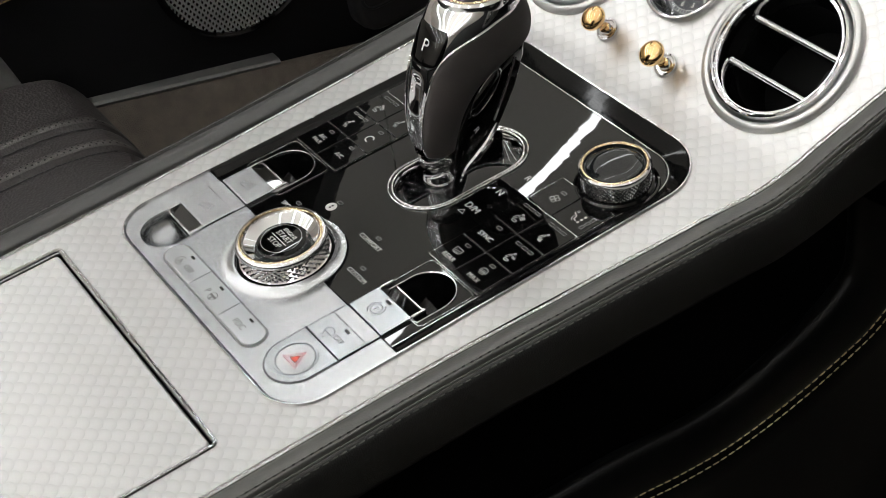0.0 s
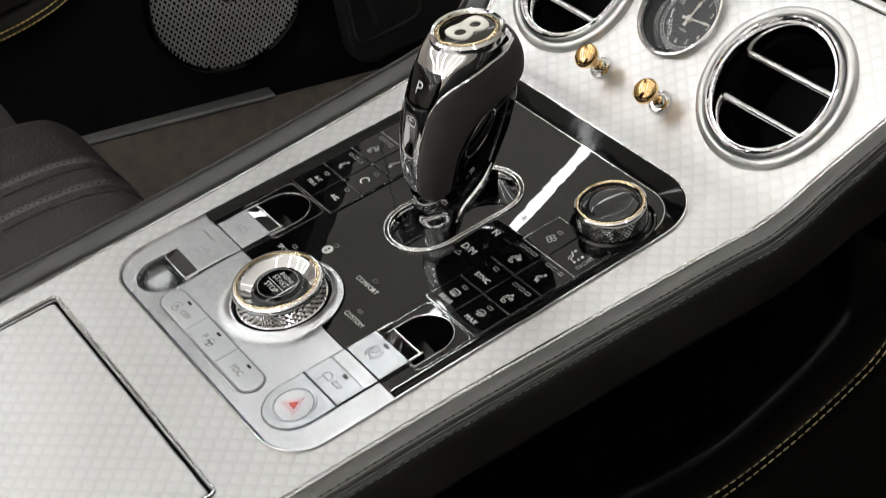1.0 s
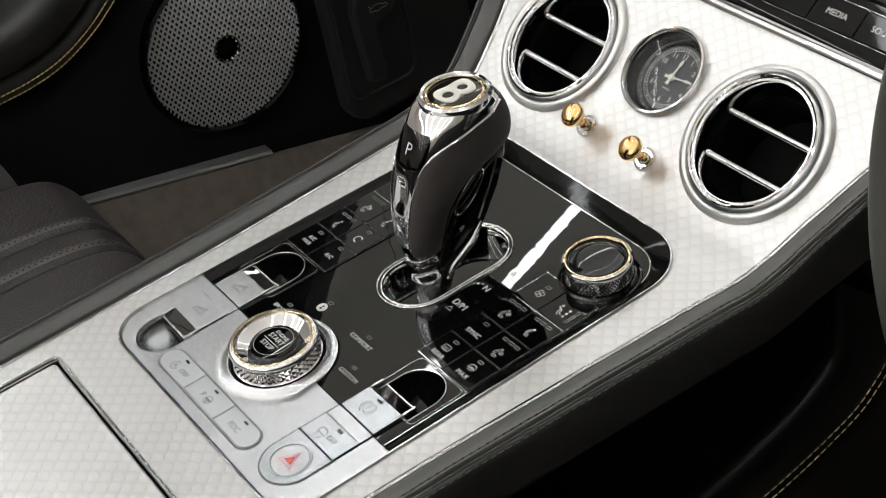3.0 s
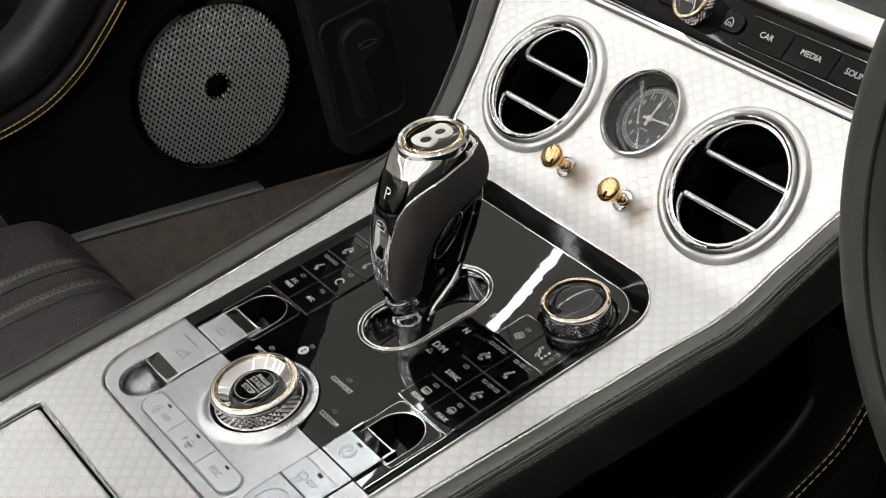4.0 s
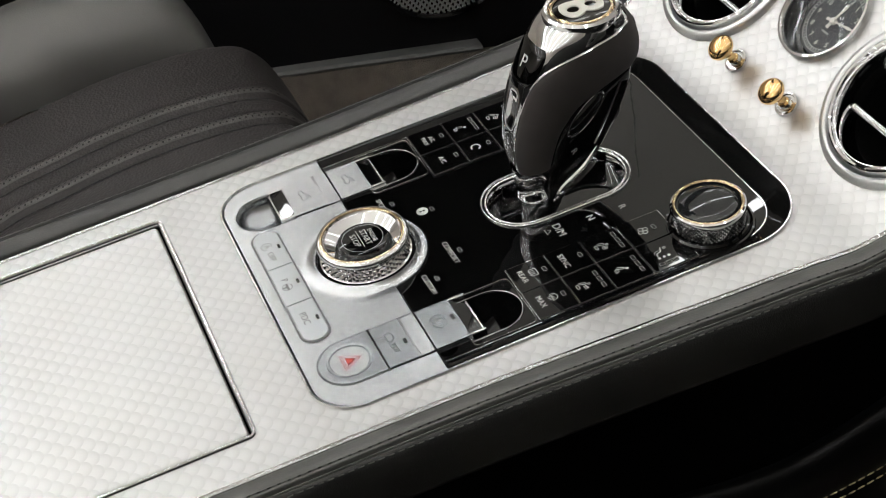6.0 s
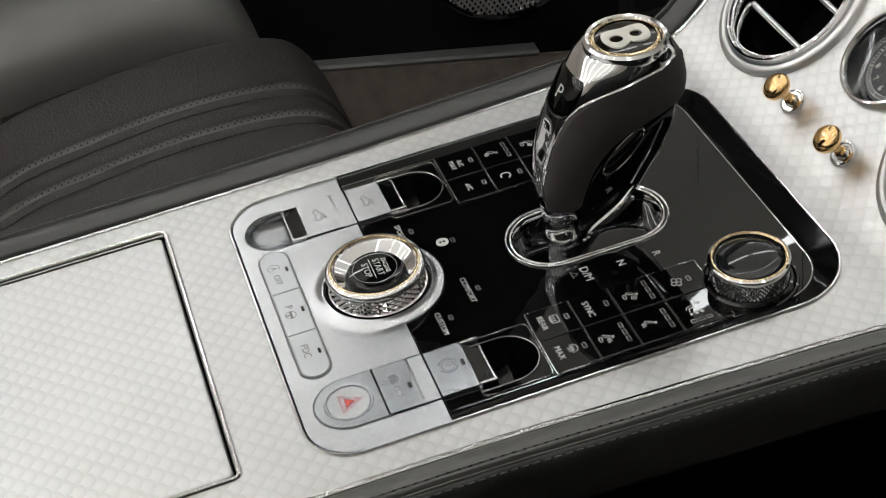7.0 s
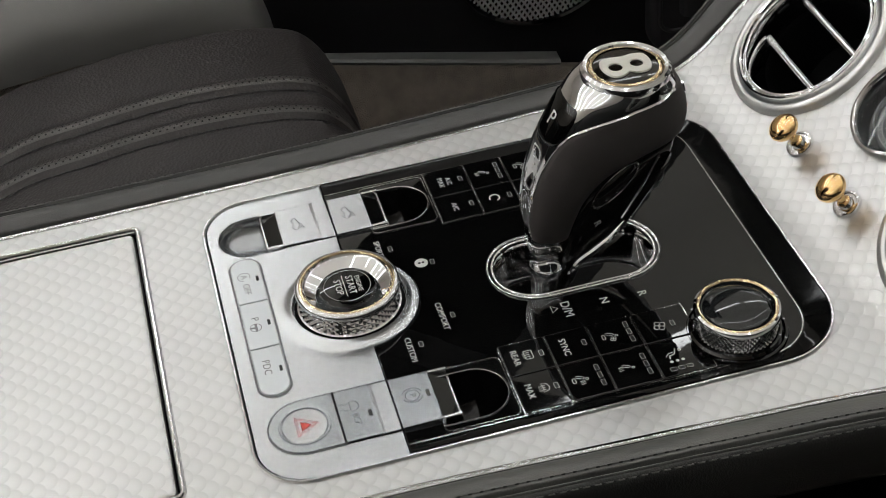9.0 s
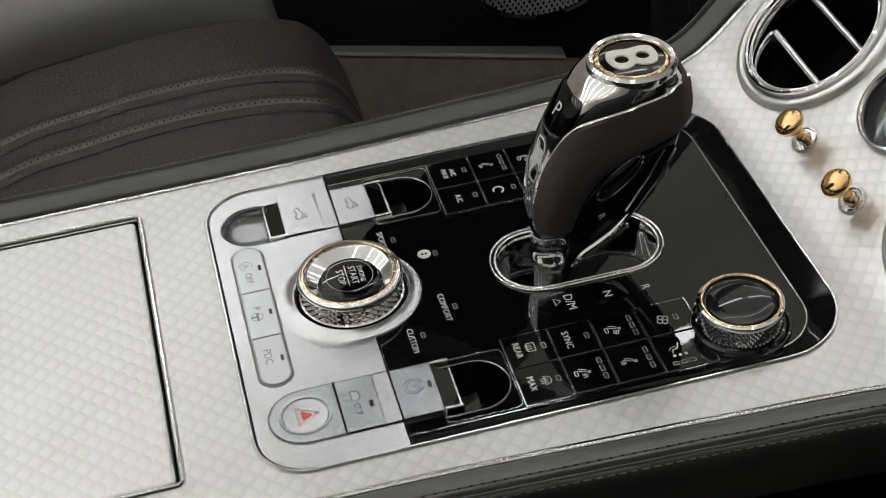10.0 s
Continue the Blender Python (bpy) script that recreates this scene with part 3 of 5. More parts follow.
    car = [(0.002, -0.011), (0.0022, -0.004), (0.0038, -0.003), (0.0038, 0.000), (0.0022, 0.001), (0.0022, 0.008), (0.0008, 0.0105), (-0.0012, 0.0085), (-0.0020, 0.004), (-0.0040, 0.000), (-0.0042, -0.006), (-0.0018, -0.009), (-0.0016, -0.0115)]
    ribbon(bm, car, 0.0011, 0.0122, closed=True)
    ribbon(bm, [(-0.0022, -0.0095), (-0.0058, -0.0125)], 0.0011, 0.0122)
    part("icon", bm, PRINT_GREY, sw, m=pose(-0.0015, 0.003, 0))


door()


def sill():
    ob = thing("door_sill", pose(-0.78, 0.0, -0.40), "dark brushed metal door sill strip over brown carpet", "door sill")
    inv = ob.matrix_world.inverted()
    a, b = Vector((-0.78, 0.2845, -0.428)), Vector((-0.78, -0.60, -0.215))
    d = (b - a).normalized()
    up = Vector((0, -d.z, d.y))
    if up.z < 0:
        up = -up
    bm = bmesh.new()
    pr = [(-0.012, -0.006), (0.004, -0.006), (0.006, -0.002), (0.003, 0.0), (-0.012, 0.001)]
    rings = [[bm.verts.new(p + Vector((x, 0, 0)) + up * z) for x, z in pr] for p in (a, b)]
    bridge(bm, rings[0], rings[1])
    bm.faces.new(rings[0]), bm.faces.new(rings[1])
    part("strip", bm, SILL, ob, m=inv, smooth=20)
    bm = bmesh.new()
    pts = [(-0.780, -0.005), (-0.774, -0.006), (-0.760, -0.026), (-0.720, -0.09), (-0.60, -0.115), (-0.10, -0.12)]
    rings = []
    for i in range(21):
        y = 0.75 - 1.6 * i / 20
        base = a + (b - a) * ((a.y - y) / (a.y - b.y))
        rings.append([bm.verts.new((x, y, base.z + z)) for x, z in pts])
    for p, q in zip(rings, rings[1:]):
        for i in range(len(pts) - 1):
            bm.faces.new((p[i], p[i + 1], q[i + 1], q[i]))
    part("carpet", bm, CARPET, ob, "brown felted footwell carpet", m=inv)


sill()

# ---- passenger seat ----
SEAT_TOP = [(-0.75, -0.33), (-0.45, -0.275), (-0.23, -0.217), (-0.16, -0.2025), (-0.10, -0.1965), (-0.05, -0.1970), (-0.017, -0.2015), (0.007, -0.211), (0.025, -0.235), (0.04, -0.285), (0.046, -0.40)]


def seat_z(x, y):
    z = smooth_value(y, SEAT_TOP)
    # two piped seams press into the cushion; the far bolster rises
    for sx in SEAMS:
        z += 0.0024 * math.exp(-((x - sx - 0.0105) / 0.006) ** 2) - 0.0034 * math.exp(-((x - sx - 0.0185) / 0.003) ** 2)
    if x < -0.566:
        z -= 0.014 * ((-0.566 - x) / 0.017) ** 2
    if x > -0.40:
        z -= 0.10 * ((x + 0.40) / 0.2) ** 2
    return z


SEAMS = (-0.5005, -0.4605)


def seat():
    ob = thing("passenger_seat", pose(-0.40, -0.3, -0.52), "black leather passenger seat with perforated fluted cushion", "car seat")
    inv = ob.matrix_world.inverted()
    bm = bmesh.new()
    rows = []
    ys = [-0.80 + 0.77 * i / 60 for i in range(61)] + [-0.03 + 0.076 * (1 - (1 - i / 40) ** 2) for i in range(1, 41)]
    for y in ys:
        rows.append([bm.verts.new((-0.583 + 0.40 * i / 160, y, seat_z(-0.583 + 0.40 * i / 160, y))) for i in range(161)])
    for a, b in zip(rows, rows[1:]):
        for i in range(160):
            bm.faces.new((a[i], a[i + 1], b[i + 1], b[i]))
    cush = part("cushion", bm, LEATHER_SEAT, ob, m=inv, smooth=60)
    # perforations in pairs of rows beside each seam
    for sx in SEAMS:
        bm = bmesh.new()
        for off in (0.0088, 0.0122):
            y = -0.70
            while y < 0.012:
                yy = y + (0.0025 if off > 0.01 else 0)
                z = seat_z(sx + off, yy)
                dz = (seat_z(sx + off, yy + 0.002) - seat_z(sx + off, yy - 0.002)) / 0.004
                dx = (seat_z(sx + off + 0.002, yy) - seat_z(sx + off - 0.002, yy)) / 0.004
                ring = [bm.verts.new((sx + off + 0.00085 * math.cos(a), yy + 0.00085 * math.sin(a), z + 0.0004 + dz * 0.00085 * math.sin(a) + dx * 0.00085 * math.cos(a))) for a in (0, 1.05, 2.09, 3.14, 4.19, 5.24)]
                bm.faces.new(ring)
                y += 0.005
        part("perforation", bm, CAVITY, cush, kind="stuff")
        bm = bmesh.new()
        prev = None
        for y in ys:
            row = [bm.verts.new((sx + 0.0065 + 0.008 * i / 6, y, seat_z(sx + 0.0065 + 0.008 * i / 6, y) + 0.0003)) for i in range(7)]
            if prev:
                for i in range(6):
                    bm.faces.new((prev[i], prev[i + 1], row[i + 1], row[i]))
            prev = row
        part("perforated_band", bm, LEATHER_BAND, cush, "perforated leather band", smooth=60)
        bm = bmesh.new()
        path = [Vector((sx + 0.0225, y, seat_z(sx + 0.0225, y) + 0.0006)) for y in [-0.6 + 0.0102 * i for i in range(61)]]
        stitches(bm, path, 0.0045, 0.0036, 0.0005)
        part("stitching", bm, THREAD_DARK, cush, kind="stuff")
    # far bolster; how it catches the light is put into its paler leather
    bm = bmesh.new()
    rows = []
    for y in ys:
        base = smooth_value(y + 0.045, SEAT_TOP)
        row = []
        for i in range(25):
            a = math.pi * i / 24
            row.append(bm.verts.new((-0.650 + 0.062 * math.cos(a), y, base - 0.015 + 0.055 * math.sin(a) ** 0.8)))
        rows.append(row)
    for a, b in zip(rows, rows[1:]):
        for i in range(24):
            bm.faces.new((a[i], a[i + 1], b[i + 1], b[i]))
    part("bolster", bm, LEATHER_LIT, ob, "smooth leather side bolster, its lit grey put into the colour", m=inv)
    # base shell and backrest
    bm = bmesh.new()
    block(bm, round_rect(-0.69, -0.80, -0.20, 0.0, 0.05, 5), -0.52, -0.34, 0.02)
    part("base", bm, BLACK, ob, m=inv)
    bm = bmesh.new()
    block(bm, round_rect(-0.69, -0.98, -0.17, -0.76, 0.06, 6), -0.40, 0.20, 0.06)
    part("backrest", bm, LEATHER_SEAT, ob, m=inv)


seat()

# ---- centre console: leather sides and engine-turned sheet ----
EDGE_L = [(0.0026, -0.001), (0.0030, 0.0009), (0.0044, 0.0021), (0.0090, 0.0033), (0.0124, 0.0032), (0.0136, 0.0027), (0.0142, 0.0006), (0.0147, 0.0004), (0.0152, 0.0021), (0.0158, 0.0021), (0.0162, 0.0006)]
WELT = [(0.0160, 0.0004), (0.0162, 0.0010), (0.0168, 0.0023), (0.0182, 0.0019), (0.0195, 0.0002), (0.0203, -0.0030), (0.0206, -0.0065), (0.0203, -0.0130), (0.0190, -0.0225), (0.0178, -0.0268), (0.0155, -0.0288), (0.0110, -0.0288)]
FLANK = [(0.0115, -0.0283), (0.0040, -0.034), (-0.0120, -0.050), (-0.0140, -0.10), (-0.0100, -0.53)]


def console():
    ob = thing("centre_console", pose(0, -0.1, -0.5), "engine-turned aluminium centre console with black leather sides", "car console")
    inv = ob.matrix_world.inverted()
    # level sheet with openings for the lid and the switch panel
    bm = bmesh.new()
    ys = [-0.36 + 0.4916 * i / 60 for i in range(61)]
    outer = [(half_width(y), y) for y in ys] + [(-half_width(y, -1), y) for y in reversed(ys)]
    plate(bm, outer, [PANEL, LID], -0.004, 0.0)
    for v in bm.verts:
        v.co.z += rise(v.co.y)
    uv = bm.loops.layers.uv.new("metres")
    for f in bm.faces:
        for l in f.loops:
            l[uv].uv = (l.vert.co.x, l.vert.co.y)
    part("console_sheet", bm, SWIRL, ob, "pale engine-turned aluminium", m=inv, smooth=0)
    # chrome edge and leather along both sides
    for side in (1, -1):
        path = [(half_width(y, side), y, rise(y)) for y in [-0.36 + 0.59 * i / 236 for i in range(237)]]

        def swept(profile, bm):
            prof = [(p.x, p.y) for p in curve_points(profile, 3)]
            rings = []
            for i, (w, y, z) in enumerate(path):
                a, b = path[max(i - 10, 0)], path[min(i + 10, len(path) - 1)]
                d = Vector((b[0] - a[0], b[1] - a[1], b[2] - a[2])).normalized()
                outw = Vector((1, -d.x / max(d.y, 0.2), 0)).normalized()
                up = Vector((0, -d.z, d.y)).normalized()
                ring = []
                for o, h in prof:
                    k = min(1.0, max(0.0, (-h - 0.01) / 0.03))
                    u = up.lerp(Vector((0, 0, 1)), k)
                    q = Vector((w, y, z)) + outw * o + u * h
                    # the lower edge climbs less than the top where the sheet sweeps up
                    q.z -= 0.19 * z * min(1.0, max(0.0, (-h - 0.006) / 0.016))
                    ring.append(bm.verts.new((side * q.x, q.y, q.z)))
                rings.append(ring)
            for a, b in zip(rings, rings[1:]):
                for i in range(len(prof) - 1):
                    bm.faces.new((a[i], a[i + 1], b[i + 1], b[i]))
            return bm

        def along(o, h):
            out = []
            for i, (w, y, z) in enumerate(path):
                a, b = path[max(i - 10, 0)], path[min(i + 10, len(path) - 1)]
                d = Vector((b[0] - a[0], b[1] - a[1], b[2] - a[2])).normalized()
                outw = Vector((1, -d.x / max(d.y, 0.2), 0)).normalized()
                up = Vector((0, -d.z, d.y)).normalized()
                q = Vector((w, y, z)) + outw * o + up * h
                out.append(Vector((side * q.x, q.y, q.z)))
            return out

        k = 1.0 if side > 0 else 0.4
        part("chrome_edge", swept([(-0.0004, -0.003), (-0.0002, 0.0006 * k), (0.0004, 0.0010 * k), (0.0013, 0.0012 * k), (0.0022, 0.0009 * k), (0.0029, -0.0004)], bmesh.new()), DARK_CHROME, ob, "narrow dark chrome edge", m=inv, smooth=85)
        lea = part("leather_side", swept(EDGE_L, bmesh.new()), LEATHER if side > 0 else LEATHER_FAR_SHADED, ob, "black leather with twin stitched seam", m=inv)
        part("lower_leather", swept(WELT, bmesh.new()), LEATHER_LOW_SHADED if side > 0 else LEATHER_FAR_SHADED, ob, "black lower leather, its shade put into a darker colour", m=inv)
        # the shade under the leather is put into the flank's near-black colour
        part("lower_flank", swept(FLANK, bmesh.new()), PAD, ob, "recessed flank below the leather, its shade put into black", m=inv)
        for o, h in ((0.0122, 0.0034), (0.0186, 0.0016))[0 if side > 0 else 1:]:
            seam_path = along(o, h)
            part("stitching", stitches(bmesh.new(), seam_path, 0.0042, 0.0030, 0.00036), THREAD, lea, "grey thread", kind="stuff")
            # dark needle holes between the stitches
            seam_path[0] = seam_path[0] + (seam_path[1] - seam_path[0]).normalized() * 0.0021
            part("dark_stitching", stitches(bmesh.new(), seam_path, 0.0042, 0.0017, 0.00042), THREAD_DARK, lea, kind="stuff")
    # knee pad on the driver's flank: a soft ridge and, below it, a double seam
    ridge = curve_points([(-0.30, -0.085), (-0.20, -0.0852), (-0.10, -0.086), (-0.05, -0.0868), (-0.01, -0.0880), (0.033, -0.0915), (0.062, -0.097), (0.090, -0.0993), (0.115, -0.0957), (0.134, -0.0905), (0.151, -0.0855), (0.164, -0.0793), (0.1745, -0.072), (0.1785, -0.063), (0.1795, -0.045), (0.1795, -0.02)], 8)
    seam = curve_points([(-0.30, -0.110), (-0.20, -0.1102), (-0.10, -0.1105), (-0.05, -0.1112), (-0.005, -0.1125), (0.036, -0.1155), (0.061, -0.1200), (0.088, -0.1230), (0.115, -0.1220), (0.143, -0.1180), (0.169, -0.1120), (0.187, -0.1060), (0.200, -0.0968), (0.2075, -0.0885), (0.2110, -0.077), (0.2115, -0.05)], 8)
    bm = bmesh.new()
    rings = []
    for r, s in zip(ridge, seam):
        d = (r - s).normalized()

        def at(x, base, k):
            return bm.verts.new((x, base.x + d.x * k, base.y + d.y * k))

        rings.append([at(0.095, r, -0.06), at(0.108, r, -0.016), at(0.1165, r, -0.0020), at(0.1215, r, 0.0016), at(0.1255, r, 0.0012), at(0.1285, r, -0.0025), at(0.1302, r, -0.009), at(0.1305, s, 0.006), at(0.1296, s, 0.0), at(0.1280, s, -0.0030), at(0.1296, s, -0.006), at(0.1300, s, -0.02), at(0.126, s, -0.12), at(0.120, s, -0.40)])
    for a, b in zip(rings, rings[1:]):
        for i in range(len(a) - 1):
            bm.faces.new((a[i], a[i + 1], b[i + 1], b[i]))
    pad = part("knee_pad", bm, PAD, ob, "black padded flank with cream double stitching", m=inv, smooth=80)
    for off in (0.0002, -0.0058):
        path = []
        for r, s in zip(ridge, seam):
            d = (r - s).normalized()
            path.append(Vector((0.1300, s.x + d.x * off, s.y + d.y * off)))
        part("stitching", stitches(bmesh.new(), path, 0.0050, 0.0038, 0.00045), THREAD_PALE, pad, "cream thread", kind="stuff")
    return ob


console()


def lid():
    ob = thing("storage_lid", pose(0, -0.21, -0.002), "engine-turned aluminium storage lid in a chrome frame", "console lid")
    inv = ob.matrix_world.inverted()
    bm = bmesh.new()
    block(bm, round_rect(LID_BOX[0] + 0.0034, LID_BOX[1] + 0.0034, LID_BOX[2] - 0.0034, LID_BOX[3] - 0.0034, 0.003, 5), -0.006, -0.0004, 0.0016, steps=5)
    uv = bm.loops.layers.uv.new("metres")
    for f in bm.faces:
        for l in f.loops:
            l[uv].uv = (l.vert.co.x + 0.0021, l.vert.co.y + 0.0013)
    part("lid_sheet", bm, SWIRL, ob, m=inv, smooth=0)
    bm = bmesh.new()
    rim(bm, inset(LID, -0.0001), 0.0026, -0.001, 0.0012)
    part("frame", bm, SOFT_CHROME, ob, "narrow bright chrome frame", m=inv)
    bm = bmesh.new()
    plate(bm, inset(LID, 0.0005), [round_rect(LID_BOX[0] + 0.0040, LID_BOX[1] + 0.0040, LID_BOX[2] - 0.0040, LID_BOX[3] - 0.0040, 0.003, 5)], -0.008, -0.0045)
    part("gap", bm, CAVITY, ob, m=inv)


lid()


def fascia():
    ob = thing("dashboard_fascia", pose(0, 0.25, 0.0), "curved engine-turned aluminium dashboard fascia", "dashboard")
    inv = ob.matrix_world.inverted()
    ys = [0.1315 + (0.2225 - 0.1315) * i / 80 for i in range(81)]
    holes = [(on_fascia(*VENT_L).inverted(), 0.0366), (on_fascia(*VENT_R).inverted(), 0.0366), (on_fascia(*CLOCK_AT).inverted(), 0.0222)]
    bm = bmesh.new()
    uv = bm.loops.layers.uv.new("metres")
    arc, last, arcs, rows = 0.1315, None, {}, []
    for y in ys:
        if last is not None:
            arc += math.hypot(y - last, rise(y) - rise(last))
        last = y
        row = []
        for i in range(201):
            f = 2 * i / 200 - 1
            v = bm.verts.new((half_width(y, f) * f, y, rise(y)))
            arcs[v] = arc
            row.append(v)
        rows.append(row)
    for a, b in zip(rows, rows[1:]):
        for i in range(200):
            q = (a[i], a[i + 1], b[i + 1], b[i])
            if any((hm @ v.co).xy.length < hr for hm, hr in holes for v in q):
                continue
            f = bm.faces.new(q)
            for l in f.loops:
                l[uv].uv = (l.vert.co.x, arcs[l.vert])
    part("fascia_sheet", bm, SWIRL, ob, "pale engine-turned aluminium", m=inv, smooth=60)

    def band(name, y0, y1, lifts, mat, x0, x1, label="", n=40):
        bm = bmesh.new()
        rings = []
        for i in range(n + 1):
            x = x0 + (x1 - x0) * i / n
            rings.append([bm.verts.new(on_fascia(x, y0 + (y1 - y0) * a, h) @ Vector((0, 0, 0))) for a, h in lifts])
        for a, b in zip(rings, rings[1:]):
            for k in range(len(lifts) - 1):
                bm.faces.new((a[k], a[k + 1], b[k + 1], b[k]))
        return part(name, bm, mat, ob, label, m=inv)

    band("chrome_strip", 0.2215, 0.2262, [(0, -0.002), (0.05, 0.0016), (0.3, 0.0026), (0.7, 0.0026), (0.95, 0.0016), (1, -0.002)], CHROME, -0.152, 0.152, "bright chrome trim strip")
    band("button_bar", 0.2262, 0.2495, [(0, -0.002), (0.02, 0.0005), (0.12, 0.0010), (0.9, 0.0010), (1, -0.002)], BAR_BLACK, -0.154, 0.154, "piano black button bar")
    band("upper_chrome", 0.2490, 0.2620, [(0, -0.002), (0.06, 0.001), (0.3, 0.003), (0.65, 0.0035), (0.92, 0.002), (1, -0.002)], BEZEL_SATIN, -0.160, 0.160, "broad chrome trim strip")
    band("display_surround", 0.2620, 0.40, [(0, -0.001), (0.1, 0.002), (1, 0.002)], DASH_GLASS, -0.20, 0.20, "dark display glass")
    # buttons on the bar
    for word, x in (("CAR", 0.0430), ("MEDIA", 0.0718), ("SOUND", 0.1006)):
        m = inv @ on_fascia(x, 0.2378, 0.0012)
        bm = block(bmesh.new(), round_rect(-0.01425, -0.0078, 0.01425, 0.0078, 0.0012, 5), -0.001, 0.0013, 0.0010, steps=6)
        key = part("button", bm, BAR_BLACK, ob, m=m)
        lettering(word, 0, 0.0002, 0.00135, 0.0044, PRINT, key)
        bm = rim(bmesh.new(), round_rect(-0.01445, -0.0081, 0.01445, 0.0081, 0.0014, 4), 0.0004, -0.0002, 0.0004)
        part("key_frame", bm, EDGE_GLINT, key)
    for x in (0.0185, -0.0255):
        m = inv @ on_fascia(x, 0.2378, 0.0012)
        bm = block(bmesh.new(), round_rect(-0.0085, -0.0052, 0.0085, 0.0052, 0.0050, 6), -0.001, 0.0014, 0.0007)
        key = part("button", bm, BAR_BLACK, ob, m=m)
        bm = rim(bmesh.new(), round_rect(-0.0090, -0.0057, 0.0090, 0.0057, 0.0055, 6), 0.0005, -0.0002, 0.0004)
        part("key_frame", bm, PIANO_KEY, key)
        bm = bmesh.new()
        if x > 0:
            ribbon(bm, [(-0.0022, -0.0022), (-0.0022, 0.0004), (0.0, 0.0024), (0.0022, 0.0004), (0.0022, -0.0022), (0.0007, -0.0022), (0.0007, -0.0004), (-0.0007, -0.0004), (-0.0007, -0.0022)], 0.0004, 0.00145, closed=True)
        else:
            ribbon(bm, [(0.002, -0.002), (-0.001, 0.0), (0.002, 0.002)], 0.0004, 0.00145)
        part("icon", bm, PRINT, key)
    # rotary push knob between the buttons
    kn = thing("menu_knob", on_fascia(-0.0035, 0.2378, 0.001), "knurled chrome menu knob with a pale gold ring", "knob")
    bm = lathe(bmesh.new(), [(0.0105, 0.0), (0.0105, 0.002)], 48)
    part("collar", bm, CHROME, kn)
    part("knurled_band", knurl(bmesh.new(), 0.0098, 0.002, 0.010, 64, 6, 0.0004), CHROME, kn, smooth=0)
    part("gold_ring", lathe(bmesh.new(), [(0.0102, 0.010), (0.0104, 0.0108), (0.0098, 0.0116), (0.0088, 0.0118), (0.0082, 0.0112)], 48), PALE_GOLD, kn)
    cap = part("cap", lathe(bmesh.new(), [(0.0083, 0.0112), (0.0060, 0.0108), (0.0, 0.0110)], 48), PIANO, kn)
    lettering("OK", 0, 0, 0.0112, 0.0048, PRINT, cap)


fascia()


def dash_top():
    ob = thing("dashboard", pose(0, 0.5, 0.1), "black leather dashboard top and sides", "dashboard")
    inv = ob.matrix_world.inverted()
    for side in (1, -1):
        bm = bmesh.new()
        rows = []
        for j in range(25):
            t = j / 24
            y = 0.265 + 0.35 * t
            rows.append([bm.verts.new((side * (half_width(0.224) + 0.012 + 0.62 * i / 20), y + 0.04 * (i / 20), 0.10 + 0.16 * math.sin(math.pi * 0.5 * t) - 0.04 * (i / 20) ** 2)) for i in range(21)])
        for a, b in zip(rows, rows[1:]):
            for i in range(20):
                bm.faces.new((a[i], a[i + 1], b[i + 1], b[i]))
        part("top_pad", bm, LEATHER, ob, m=inv)
        bm = block(bmesh.new(), round_rect(min(side * 0.19, side * 0.80), 0.30, max(side * 0.19, side * 0.80), 0.42, 0.02, 4), -0.01, 0.12, 0.01, bottom=True)
        part("dash_front", bm, BLACK, ob, m=inv)
    bm = block(bmesh.new(), round_rect(-0.2, 0.40, 0.2, 0.70, 0.02, 4), -0.3, 0.24, 0.02, bottom=True)
    part("dash_core", bm, BLACK, ob, m=inv)


dash_top()

# ---- air vents, clock and pull knobs ----
def air_vent(m):
    ob = thing("air_vent", m, "round chrome bullseye air vent with two chrome bars", "air vent", "bullseye air vents")
    part("flange", lathe(bmesh.new(), [(0.0403, -0.006), (0.0404, 0.0004), (0.0399, 0.0018), (0.0388, 0.0029), (0.0374, 0.0032), (0.0362, 0.0026), (0.0355, 0.0010), (0.0352, -0.0025), (0.0349, -0.0030)], 96), FLANGE, ob, "satin silver outer flange")
    part("bezel", lathe(bmesh.new(), [(0.0350, -0.0030), (0.0347, 0.0026), (0.0342, 0.0041), (0.0334, 0.0046), (0.0326, 0.0041), (0.0321, 0.0029), (0.0317, 0.0031), (0.0309, 0.0030), (0.0302, 0.0014), (0.0294, -0.003), (0.0288, -0.008), (0.0284, -0.013)], 128), CHROME, ob, "polished chrome bezel")
    part("housing", lathe(bmesh.new(), [(0.0285, -0.010), (0.0278, -0.040), (0.0, -0.042)], 64), CAVITY, ob, "black vent cavity")
    for v in (0.0095, -0.0135):
        h = math.sqrt(0.0286 ** 2 - v * v)
        bm = bmesh.new()
        rings = []
        for x in (-h, -h + 0.001, 0, h - 0.001, h):
            rings.append([bm.verts.new((x, v + a, b)) for a, b in ((-0.0016, -0.014), (-0.0020, -0.0070), (-0.0017, -0.0052), (-0.0007, -0.0042), (0.0007, -0.0042), (0.0017, -0.0052), (0.0020, -0.0070), (0.0016, -0.014))])
        for a, b in zip(rings, rings[1:]):
            bridge(bm, a, b)
        bm.faces.new(rings[0]), bm.faces.new(rings[-1])
        part("bar", bm, RIM_CHROME, ob, smooth=60)
    bm = block(bmesh.new(), round_rect(0.0165, -0.006, 0.0205, 0.006, 0.0018, 3), -0.020, -0.015, 0.001)
    part("tab", bm, BLACK, ob)
    return ob


vent = air_vent(on_fascia(*VENT_L))
